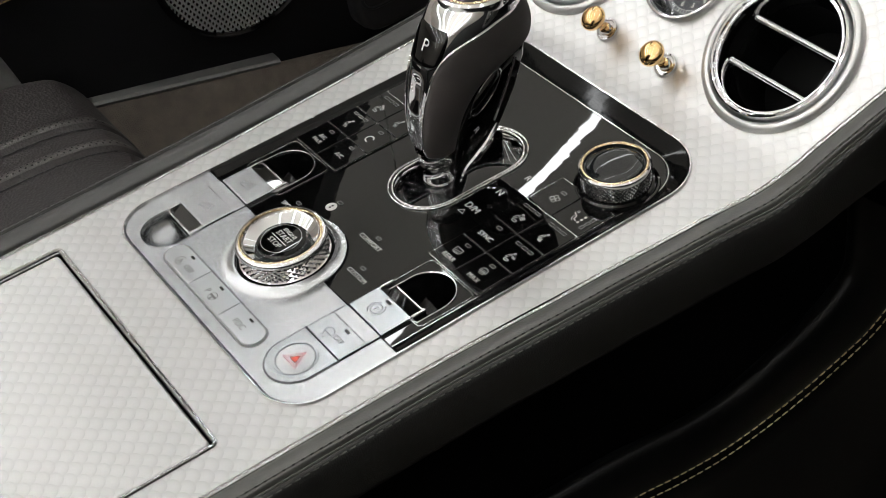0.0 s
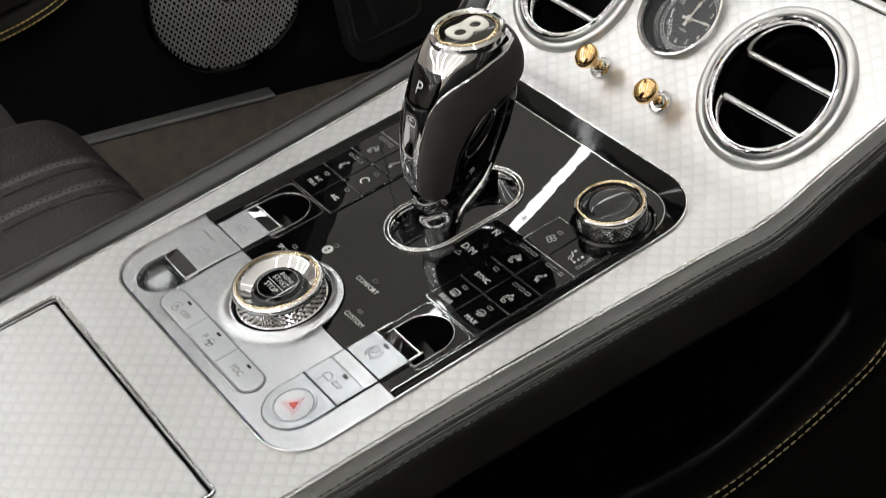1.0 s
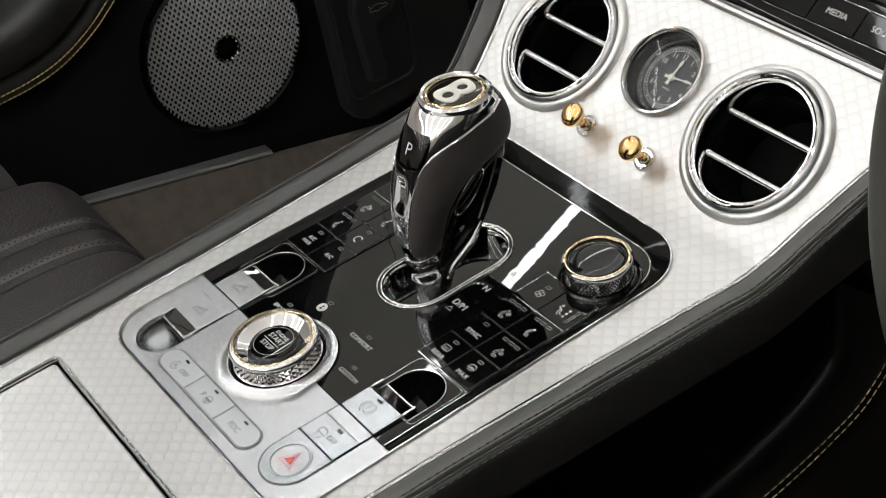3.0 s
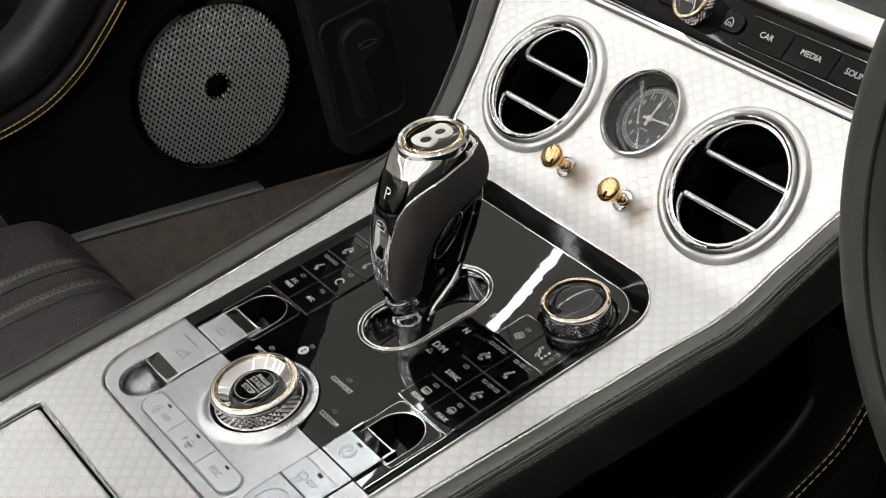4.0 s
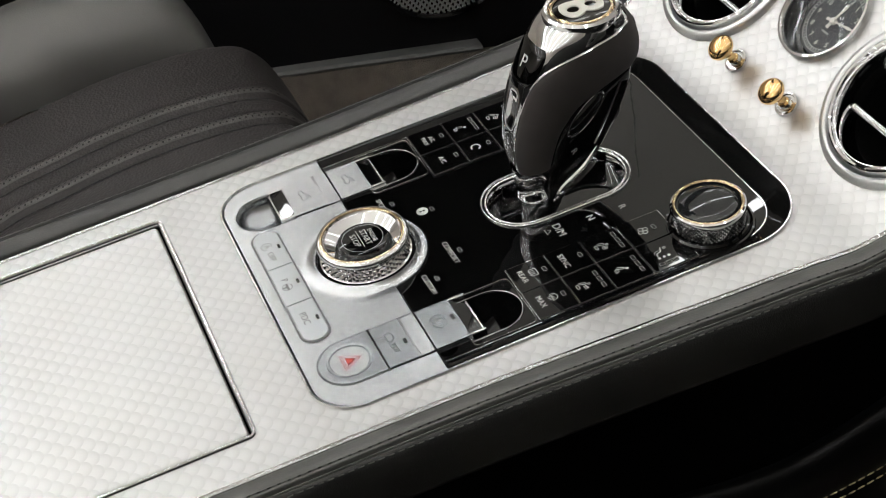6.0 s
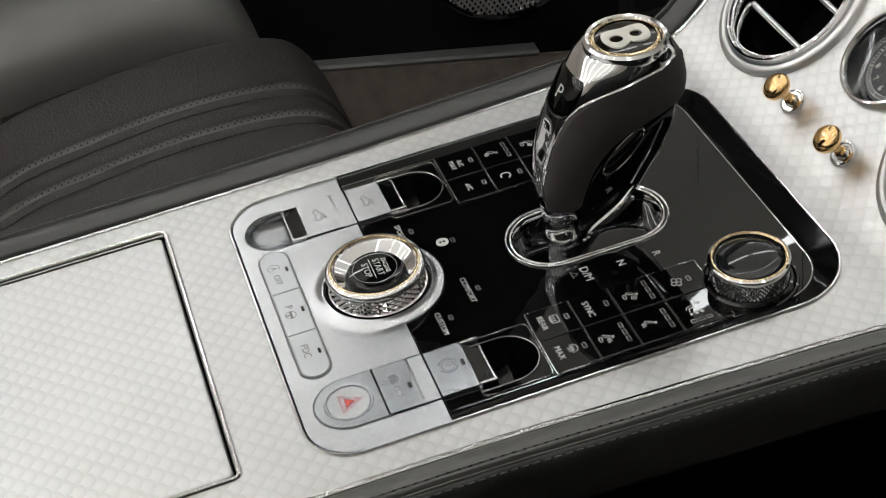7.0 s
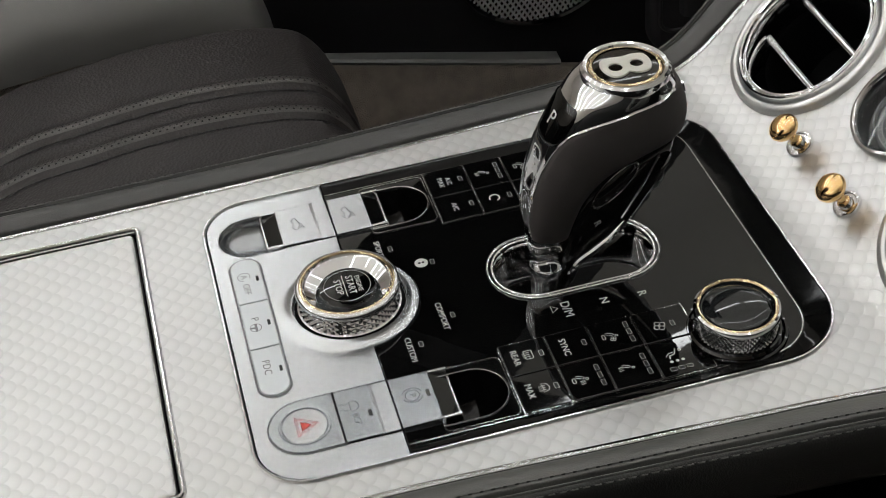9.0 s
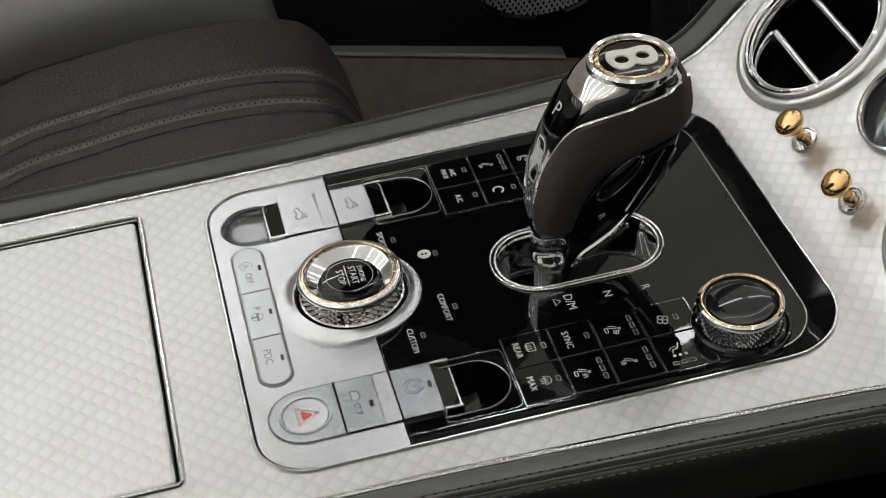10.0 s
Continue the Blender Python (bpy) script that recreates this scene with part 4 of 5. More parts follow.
copy_thing(vent, on_fascia(*VENT_R))


def clock():
    ob = thing("dashboard_clock", on_fascia(*CLOCK_AT), "round analogue clock with charcoal face and chrome bezel", "clock")
    part("bezel", lathe(bmesh.new(), [(0.0245, -0.003), (0.0244, 0.0022), (0.0238, 0.0036), (0.0228, 0.0038), (0.0220, 0.0030), (0.0216, 0.0018)], 80), RIM_CHROME, ob, "polished chrome bezel")
    part("inner_cone", lathe(bmesh.new(), [(0.0217, 0.0020), (0.0214, 0.0014), (0.0204, -0.0040), (0.0200, -0.0062), (0.0184, -0.0070), (0.0178, -0.0078)], 80), CONE_DARK, ob, "smoked mirror inner cone")
    low = pose(0, 0, -0.0014)
    face = part("face", lathe(bmesh.new(), [(0.0, -0.0060), (0.0192, -0.0060)], 64), DIAL_FACE, ob, "charcoal dial", m=low)
    bm = bmesh.new()
    for i in range(60):
        a = radians(6 * i)
        c, s = math.cos(a), math.sin(a)
        w, r0, r1 = (0.00036, 0.0146, 0.0166) if i % 5 == 0 else (0.00018, 0.0150, 0.0164)
        ribbon(bm, [(r0 * c, r0 * s), (r1 * c, r1 * s)], 2 * w, -0.0059)
    for r in (0.0148, 0.0167):
        ribbon(bm, circle(0, 0, r, 64), 0.00022, -0.0059, closed=True)
    part("minute_track", bm, PRINT, face, "white minute track")
    for h in range(1, 13):
        a = radians(90 - 30 * h)
        lettering(str(h), 0.0123 * math.cos(a), 0.0123 * math.sin(a), -0.0058, 0.0038, ENAMEL, face, name="numeral")
    bm = bmesh.new()
    ribbon(bm, [(-0.0026, -0.0062), (0.0026, -0.0062)], 0.0010, -0.0059)
    part("maker_mark", bm, PRINT_GREY, face)
    for ang, ln, wd, tail in ((83, 0.0104, 0.0010, 0.0042), (7, 0.0136, 0.0008, 0.0042)):
        bm = bmesh.new()
        pts = [(-tail, -wd), (0, -wd * 0.55), (ln * 0.60, -wd * 0.50), (ln * 0.78, -wd * 1.05), (ln, -wd * 0.3), (ln, wd * 0.3), (ln * 0.78, wd * 1.05), (ln * 0.60, wd * 0.50), (0, wd * 0.55), (-tail, wd)]
        block(bm, pts, -0.0050, -0.0046)
        part("pointer", bm, ENAMEL, ob, "white clock pointer", m=low @ pose(0, 0, 0, 0, 0, ang))
    part("boss", lathe(bmesh.new(), [(0.0017, -0.006), (0.0017, -0.0042), (0.0012, -0.0038), (0.0, -0.0038)], 20), ENAMEL, ob, m=low)
    g = part("glass", lathe(bmesh.new(), [(0.0, 0.0012), (0.0100, 0.0011), (0.0213, 0.0006), (0.0213, 0.0002), (0.0100, 0.0007), (0.0, 0.0008)], 64), GLASS, ob, "clear glass")
    g.visible_shadow = False


clock()


def pull_knob(m):
    ob = thing("pull_knob", m, "polished gold mushroom pull knob on a chrome base", "knob", "vent pull knobs")
    part("base", lathe(bmesh.new(), [(0.0064, -0.002), (0.0064, 0.0006), (0.0058, 0.0016), (0.0050, 0.0018), (0.0046, 0.0013), (0.0036, 0.0013), (0.0030, 0.0026), (0.0026, 0.0032)], 40), CHROME, ob, "turned chrome base ring")
    part("stem", lathe(bmesh.new(), [(0.0026, 0.0030), (0.0028, 0.0036), (0.0020, 0.0044), (0.0019, 0.0074), (0.0030, 0.0086), (0.0032, 0.0094), (0.0026, 0.0100)], 32), GOLD, ob)
    part("head", lathe(bmesh.new(), [(0.0024, 0.0098), (0.0044, 0.0108), (0.0061, 0.0124), (0.0067, 0.0140), (0.0064, 0.0154), (0.0052, 0.0168), (0.0034, 0.0177), (0.0016, 0.0180), (0.0, 0.0181)], 48), GOLD, ob, "mirror-polished gold head")
    return ob


knob = pull_knob(on_fascia(-0.0240, 0.1560))
copy_thing(knob, on_fascia(0.0205, 0.1560))

# ---- switch panel ----
Z_PLATE, DIAL_X, DIAL_Y = 0.0004, -0.0038, -0.0488


def dense(pts, step=0.0012):
    """The closed outline with points added along its long edges."""
    out = []
    for a, b in zip(pts, pts[1:] + pts[:1]):
        n = max(1, round(math.hypot(b[0] - a[0], b[1] - a[1]) / step))
        out += [(a[0] + (b[0] - a[0]) * i / n, a[1] + (b[1] - a[1]) * i / n) for i in range(n)]
    return out


def cup_outline(sign):
    """The thumb recess in the black plate in front of the key: a slot with a round front end."""
    pts = dense([(0.0480, -0.0290), (0.0740, -0.0290)] + circle(0.0610, -0.0148, 0.0130, 36, 0, 180))
    return [(sign * x, y) for x, y in pts]


def thumb_outline():
    """The thumb recess in the silver plate, behind its key."""
    pts = circle(-0.0610, -0.0810, 0.0130, 36, 180, 360)
    return dense(pts + [(-0.0480, -0.0680), (-0.0740, -0.0680)])


SLOT = round_rect(-0.0185, 0.0115, 0.0165, 0.0790, 0.0170, 12)


def bowl(bm, pts, z_top, depth, centre):
    """A smooth hollow below an outline."""
    rings = [loop(bm, pts, z_top)]
    for k in range(1, 15):
        a = math.pi / 2 * k / 14
        f = math.cos(a) * 0.95
        rings.append([bm.verts.new((centre[0] + (x - centre[0]) * f, centre[1] + (y - centre[1]) * f, z_top - depth * math.sin(a))) for x, y in pts])
    for a, b in zip(rings, rings[1:]):
        bridge(bm, a, b)
    bm.faces.new(rings[-1])
    return bm


def soft_top_icon(bm, x, y, z, s, w=0.0003):
    """A small open-topped car in outline with its folding roof half raised."""
    pts = [(-1.0, -0.15), (-0.96, 0.14), (-0.62, 0.24), (-0.38, 0.26), (-0.22, 0.42), (0.30, 0.46), (0.56, 0.26), (0.92, 0.20), (1.0, -0.12), (0.80, -0.16), (0.72, -0.34), (0.54, -0.40), (0.40, -0.32), (0.36, -0.18), (-0.36, -0.18), (-0.42, -0.32), (-0.56, -0.40), (-0.72, -0.34), (-0.80, -0.18)]
    ribbon(bm, [(x + s * a, y + s * b) for a, b in pts], w, z, closed=True)
    ribbon(bm, [(x + s * a, y + s * b) for a, b in ((-0.05, 0.62), (0.30, 0.72), (0.62, 0.58), (0.80, 0.38))], w, z)
    ribbon(bm, [(x + s * 0.62, y + s * 0.86), (x + s * 0.86, y + s * 0.74)], w * 2.0, z)


def seat_icon(bm, x, y, z, s, w=0.00028, extra="waves"):
    """A reclined seat in outline: backrest, head and base, with heat waves or a little fan beside it."""
    def at(pts):
        return [(x + s * a, y + s * b) for a, b in pts]

    ribbon(bm, at([(-0.70, -0.40), (-0.38, -0.52), (-0.02, 0.28), (-0.10, 0.50), (-0.34, 0.44)]), w, z, closed=True)
    ribbon(bm, circle(x + 0.10 * s, y + 0.82 * s, 0.17 * s, 12), w, z, closed=True)
    if extra != "heat":
        ribbon(bm, round_rect(x - 0.40 * s, y - 1.05 * s, x + 0.45 * s, y - 0.66 * s, 0.15 * s, 3), w, z, closed=True)
    if extra == "fan":
        fan_icon(bm, x + 0.62 * s, y + 0.25 * s, z, 0.42 * s, w)
    else:
        dx, dy = (0.30, -0.15) if extra == "waves" else (-0.30, -1.05)
        for k in range(3):
            ribbon(bm, at([(dx + 0.28 * k, dy), (dx + 0.28 * k + 0.10, dy + 0.20), (dx + 0.28 * k - 0.08, dy + 0.40), (dx + 0.28 * k + 0.02, dy + 0.62)]), w, z)


def fan_icon(bm, x, y, z, s, w=0.0003):
    for k in range(4):
        a = k * math.pi / 2 + 0.4
        ribbon(bm, [(x + s * 0.55 * math.cos(a) + s * 0.42 * math.cos(q), y + s * 0.55 * math.sin(a) + s * 0.42 * math.sin(q)) for q in [2 * math.pi * j / 10 for j in range(10)]], w, z, closed=True)


def screen_icon(bm, x, y, z, s, w=0.0003, front=False):
    if front:
        ribbon(bm, [(x - 1.0 * s, y - 0.2 * s), (x - 0.7 * s, y + 0.7 * s), (x, y + 0.95 * s), (x + 0.7 * s, y + 0.7 * s), (x + 1.0 * s, y - 0.2 * s), (x, y + 0.0 * s)], w, z, closed=True)
    else:
        ribbon(bm, round_rect(x - 0.95 * s, y - 0.5 * s, x + 0.95 * s, y + 0.8 * s, 0.2 * s, 2), w, z, closed=True)
    for k in (-0.45, 0, 0.45):
        ribbon(bm, [(x + k * s, y - 0.8 * s), (x + (k + 0.12) * s, y - 0.45 * s), (x + (k - 0.10) * s, y - 0.1 * s), (x + k * s, y + 0.35 * s)], w, z)


def indicator(parent, x, y, z, mat=None, ln=0.0030, wd=0.0016):
    """A little unlit indicator window with its frame."""
    bm = block(bmesh.new(), round_rect(x - ln / 2, y - wd / 2, x + ln / 2, y + wd / 2, 0.0003, 2), z - 0.0002, z + 0.00012)
    p = part("indicator", bm, LED, parent)
    bm = ribbon(bmesh.new(), round_rect(x - ln / 2, y - wd / 2, x + ln / 2, y + wd / 2, 0.0003, 2), 0.00022, z + 0.00008, closed=True)
    part("indicator_frame", bm, mat or LED_KEY, p)


def switch_panel():
    ob = thing("switch_panel", pose(0, 0.015, 0.0), "chrome-rimmed switch panel, satin silver behind and piano black ahead", "control panel")
    inv = ob.matrix_world.inverted()
    # rim
    bm = rim(bmesh.new(), inset(PANEL, -0.0006), 0.0020, -0.002, 0.0014)
    for v in bm.verts:
        v.co.z += rise(v.co.y)
    part("chrome_rim", bm, SOFT_CHROME, ob, "brushed chrome rim", m=inv)
    # silver plate behind y = -0.0450, with a round collar that reaches into the black plate
    x_l, x_r, y_r, r_c = -0.0849, 0.0839, -0.0990, 0.0192
    corner_l = [(x_l + r_c + r_c * math.cos(radians(a)), y_r + r_c + r_c * math.sin(radians(a))) for a in range(180, 271, 9)]
    corner_r = [(x_r - r_c + r_c * math.cos(radians(a)), y_r + r_c + r_c * math.sin(radians(a))) for a in range(270, 361, 9)]
    r_d = 0.0280
    half = math.degrees(math.acos((-0.0452 - DIAL_Y) / r_d))
    collar = [(DIAL_X + r_d * math.sin(radians(a)), DIAL_Y + r_d * math.cos(radians(a))) for a in np.linspace(half, -half, 41)]
    silver = corner_l + corner_r + [(x_r, -0.0452), (collar[0][0] + 0.002, -0.0452)] + [tuple(p) for p in collar] + [(collar[-1][0] - 0.002, -0.0452), (x_l, -0.0452)]
    plate_ob = part("silver_plate", plate(bmesh.new(), silver, [thumb_outline()], -0.006, Z_PLATE, 0.0005, 0.0008), SATIN, ob, "satin silver plate", m=inv)
    part("thumb_recess", bowl(bmesh.new(), thumb_outline(), Z_PLATE - 0.0006, 0.0095, (-0.061, -0.074)), RECESS, plate_ob, "hollow thumb recess")
    # black plate
    bx_l, bx_r, by, br = -0.0849, 0.0839, 0.1295, 0.0287
    fc_r = [(bx_r - br + br * math.cos(radians(a)), by - br + br * math.sin(radians(a))) for a in range(0, 91, 6)]
    fc_l = [(bx_l + br + br * math.cos(radians(a)), by - br + br * math.sin(radians(a))) for a in range(90, 181, 6)]
    cut = [(DIAL_X + 0.0285 * math.sin(radians(a)), DIAL_Y + 0.0285 * math.cos(radians(a))) for a in np.linspace(-half, half, 41)]
    black = [(bx_r, -0.0447)] + fc_r + fc_l + [(bx_l, -0.0447), (cut[0][0] - 0.0021, -0.0447)] + [tuple(p) for p in cut] + [(cut[-1][0] + 0.0021, -0.0447)]
    bp = part("black_plate", plate(bmesh.new(), black, [SLOT, cup_outline(1), cup_outline(-1)], -0.012, Z_PLATE - 0.0008, 0.0003, 0.0006), PIANO, ob, "piano black lacquer plate", m=inv)
    for s in (1, -1):
        part("thumb_recess", bowl(bmesh.new(), cup_outline(s), Z_PLATE - 0.0012, 0.017, (s * 0.061, -0.018)), CUP_BLACK, bp, "glossy black thumb recess")
        part("recess_ring", rim(bmesh.new(), inset(cup_outline(s), -0.0003), 0.0007, Z_PLATE - 0.0008, Z_PLATE - 0.0003), CHROME, bp)
        # raised frame lines round the recess
        fr = round_rect(s * 0.061 - 0.0165, -0.030, s * 0.061 + 0.0165, -0.0005, 0.003, 4)
        part("frame_line", rim(bmesh.new(), fr, 0.0005, Z_PLATE - 0.0008, Z_PLATE - 0.0003), EDGE_GLINT, bp)
    bm = bmesh.new()
    rings = [loop(bm, inset(SLOT, d), zz) for d, zz in ((-0.0006, Z_PLATE - 0.0012), (0.0006, -0.0022), (0.0014, -0.006), (0.0014, -0.0115))]
    for a, b in zip(rings, rings[1:]):
        bridge(bm, a, b)
    part("slot_wall", bm, CHROME, bp, "chrome slot wall")
    part("slot_floor", block(bmesh.new(), inset(SLOT, -0.001), -0.014, -0.0112), PIANO, bp)
    part("slot_rim", rim(bmesh.new(), inset(SLOT, -0.0030), 0.0012, Z_PLATE - 0.0010, Z_PLATE + 0.0002, 6), RIM_CHROME, bp, "chrome slot rim")
    part("slot_rim", rim(bmesh.new(), inset(SLOT, -0.0012), 0.0014, Z_PLATE - 0.0012, Z_PLATE, 6), RIM_CHROME, bp)
    # sloping lacquer lip inside the front and sides of the rim
    outer = [(bx_r, -0.0445)] + fc_r + fc_l + [(bx_l, -0.0445)]
    ix_l, ix_r, iy, ir = -0.0790, 0.0788, 0.1185, 0.022
    i_r = [(ix_r - ir + ir * math.cos(radians(a)), iy - ir + ir * math.sin(radians(a))) for a in range(0, 91, 6)]
    i_l = [(ix_l + ir + ir * math.cos(radians(a)), iy - ir + ir * math.sin(radians(a))) for a in range(90, 181, 6)]
    inner = [(ix_r, -0.0445)] + i_r + i_l + [(ix_l, -0.0445)]
    bm = bmesh.new()
    ra = [bm.verts.new((x, y, Z_PLATE + 0.0010 + rise(y))) for x, y in outer]
    rb = [bm.verts.new((x * 0.25 + u * 0.75, y * 0.25 + v * 0.75, Z_PLATE - 0.0002)) for (x, y), (u, v) in zip(outer, inner)]
    rc = [bm.verts.new((u, v, Z_PLATE - 0.0009)) for u, v in inner]
    for p, q in ((ra, rb), (rb, rc)):
        for i in range(len(p) - 1):
            bm.faces.new((p[i], p[i + 1], q[i + 1], q[i]))
    part("lip", bm, LIP_BLACK, bp, "sloping lacquered lip")
    part("lip_line", ribbon(bmesh.new(), inset(inner, 0.0003), 0.0004, Z_PLATE - 0.0008, 0.0002), EDGE_GLINT, bp)
    # pill of three silver buttons
    z = Z_PLATE
    pill = round_rect(-0.0460, -0.0928, 0.0387, -0.0796, 0.0064, 10)
    part("pill_groove", plate(bmesh.new(), inset(pill, -0.0004), [inset(pill, 0.0004)], z - 0.001, z + 0.00015), ENGRAVE, plate_ob)
    for x0, x1, ra_, word in ((-0.0455, -0.0173, (0.006, 0, 0, 0.006), "A"), (-0.0169, 0.0107, (0, 0, 0, 0), "P"), (0.0111, 0.0382, (0, 0.006, 0.006, 0), "PDC")):
        bm = block(bmesh.new(), round_rect(x0, -0.0923, x1, -0.0801, ra_, 8), z - 0.0006, z + 0.0010, 0.0005)
        key = part("button", bm, SATIN_PILL, plate_ob, "satin silver button")
        cx = (x0 + x1) / 2
        zt = z + 0.0010
        if word == "PDC":
            lettering("PDC", cx - 0.002, -0.0875, zt, 0.0044, ENGRAVE, key)
        elif word == "A":
            lettering("OFF", cx + 0.0055, -0.0875, zt, 0.0040, ENGRAVE, key)
            lettering("A", cx - 0.0024, -0.0875, zt, 0.0036, ENGRAVE, key)
            part("icon", ribbon(bmesh.new(), circle(cx - 0.0024, -0.0875, 0.0026, 22, 60, 350), 0.0003, zt), ENGRAVE, key)
        else:
            lettering("P", cx - 0.0035, -0.0875, zt, 0.0044, ENGRAVE, key)
            bm = ribbon(bmesh.new(), circle(cx + 0.0018, -0.0878, 0.0023, 20), 0.0003, zt, closed=True)
            ribbon(bm, [(cx - 0.0004, -0.0876), (cx + 0.004, -0.0876)], 0.0010, zt)
            ribbon(bm, [(cx + 0.0018, -0.0878), (cx + 0.0018, -0.0900)], 0.0009, zt)
            part("icon", bm, ENGRAVE, key)
        bm = block(bmesh.new(), round_rect(cx - 0.0016, -0.0828, cx + 0.0016, -0.0816, 0.0003, 2), zt - 0.0002, zt + 0.0001)
        part("indicator", bm, LED, key)
    # dark gaps round the keys and inside the rim
    for x0, y0, x1, y1 in ((-0.0738, -0.0683, -0.0484, -0.0449), (0.0440, -0.0664, 0.0714, -0.0449)):
        part("gap_line", ribbon(bmesh.new(), round_rect(x0, y0, x1, y1, 0.0006, 2), 0.0006, z, closed=True), CAVITY, plate_ob)
    part("gap_line", ribbon(bmesh.new(), [(0.0442, -0.0662), (0.0712, -0.0662)], 0.0005, z + 0.0009), CAVITY, plate_ob)
    part("gap_line", ribbon(bmesh.new(), inset(silver, 0.0002)[:22], 0.0003, z, closed=False), CAVITY, plate_ob)
    # keys over the two thumb recesses on the passenger side
    def flap(x0, x1, y0, y1, y_dark, icon):
        """A silver key; its front or back edge is folded down to a dark finger lip."""
        bm = block(bmesh.new(), round_rect(x0, y0, x1, y1, 0.0006, 2), z - 0.003, z + 0.0009, 0.0005)
        key = part("key", bm, SATIN_SHADED if icon is None else SATIN, plate_ob, "satin silver flap key")
        a, b = (y_dark, y0) if y_dark < y0 else (y1, y_dark)
        # chrome cheeks and dark lip
        lo, hi = min(a, b), max(a, b)
        bm = bmesh.new()
        zs = (z - 0.0016, z + 0.0006) if y_dark < y0 else (z + 0.0006, z - 0.0016)
        q = [bm.verts.new(p) for p in ((x0 + 0.0013, lo, zs[0]), (x1 - 0.0013, lo, zs[0]), (x1 - 0.0013, hi, zs[1]), (x0 + 0.0013, hi, zs[1]))]
        r = [bm.verts.new((v.co.x, v.co.y, v.co.z - 0.004)) for v in q]
        bm.faces.new(q), bm.faces.new(r)
        bridge(bm, q, r)
        part("finger_lip", bm, PIANO, key, "dark glossy finger lip")
        for xa in (x0, x1 - 0.0013):
            bm = block(bmesh.new(), round_rect(xa, lo, xa + 0.0013, hi, 0.0005, 2), z - 0.006, z + 0.0010, 0.0004)
            part("cheek", bm, SOFT_CHROME, key)
        ye = lo if y_dark < y0 else hi - 0.0009
        bm = block(bmesh.new(), round_rect(x0, ye, x1, ye + 0.0009, 0.0003, 2), z - 0.004, zs[0 if y_dark < y0 else 1] + 0.0007, 0.0003)
        part("end_bar", bm, SOFT_CHROME, key)
        if icon:
            icon(key)
        return key

    def top_icon(cy):
        def make(key):
            bm = bmesh.new()
            soft_top_icon(bm, -0.0613, cy - 0.0005, z + 0.00095, 0.0040, 0.00024)
            part("icon", bm, ENGRAVE, key)
        return make

    flap(-0.0735, -0.0487, -0.0680, -0.0518, -0.0750, top_icon(-0.0600))
    flap(-0.0735, -0.0487, -0.0447, -0.0290, -0.0217, top_icon(-0.0375))
    flap(0.0447, 0.0710, -0.0447, -0.0290, -0.0217, None)
    bm = bmesh.new()
    for r, a0, a1 in ((0.0027, 0, 360), (0.0039, 110, 250), (0.0039, -70, 70)):
        ribbon(bm, circle(0.0560, -0.0375, r, 24, a0, a1), 0.0003, z + 0.00095, closed=a1 - a0 == 360)
    part("icon", bm, MARK, plate_ob)
    lettering("P", 0.0560, -0.0375, z + 0.00095, 0.0036, MARK, plate_ob)
    bm = block(bmesh.new(), round_rect(0.0548, -0.0322, 0.0582, -0.0308, 0.0003, 2), z + 0.0007, z + 0.0011)
    part("indicator", bm, LED, plate_ob)
    # narrow strips between keys
    for x0, x1 in ((-0.0742, -0.0484), (0.0444, 0.0710)):
        bm = block(bmesh.new(), round_rect(x0, -0.0514, x1, -0.0452, 0.0004, 2), z - 0.003, z + 0.0006, 0.0004)
        part("strip", bm, SATIN, plate_ob)
        bm = block(bmesh.new(), round_rect(x0, -0.0520, x1, -0.0514, 0.0002, 1), z - 0.003, z + 0.0009, 0.00015)
        part("strip_edge", bm, CHROME, plate_ob)
    # hazard and traction keys in one capsule
    cap = circle(0.0577, -0.0792, 0.0135, 18, 180, 270) + circle(0.0577, -0.0792, 0.0135, 18, 270, 360)
    cap = [(x, y) for x, y in cap] + [(0.0712, -0.0665), (0.0442, -0.0665)]
    bm = plate(bmesh.new(), cap, [circle(0.0577, -0.0792, 0.0098, 40)], z - 0.001, z + 0.0008, 0.0004)
    hz = part("capsule", bm, SATIN_SHADED, plate_ob, "satin silver capsule")
    part("capsule_groove", plate(bmesh.new(), inset(cap, -0.0006), [inset(cap, -0.0001)], z - 0.001, z + 0.0002), ENGRAVE, plate_ob)
    part("button_groove", lathe(bmesh.new(), [(0.0100, z), (0.0097, z + 0.0009), (0.0092, z + 0.0008), (0.0091, z - 0.001)], 48), SATIN_SHADED, hz, m=pose(0.0577, -0.0792, 0))
    hb = part("hazard_button", lathe(bmesh.new(), [(0.0088, z - 0.001), (0.0088, z + 0.0003), (0.0084, z + 0.0007), (0.0, z + 0.0003)], 48), SATIN, hz, "satin hazard warning button", m=pose(0.0577, -0.0792, 0))
    for s_, w in ((0.0052, 0.00030), (0.0041, 0.00030)):
        tri = [(-s_ * 0.95, -s_ * 0.62), (s_ * 0.95, -s_ * 0.62), (0, s_ * 1.02)]
        part("triangle", ribbon(bmesh.new(), tri, w, z + 0.0006, closed=True), RED, hb, "red warning triangle")
    part("triangle", block(bmesh.new(), [(-0.0022, -0.0014), (0.0022, -0.0014), (0, 0.0024)], z + 0.0003, z + 0.0007), RED, hb)
    bm = block(bmesh.new(), round_rect(0.0444, -0.0660, 0.0711, -0.0523, 0.0007, 3), z - 0.001, z + 0.0009, 0.0004)
    tc = part("button", bm, SATIN_SHADED, plate_ob, "satin traction control button")
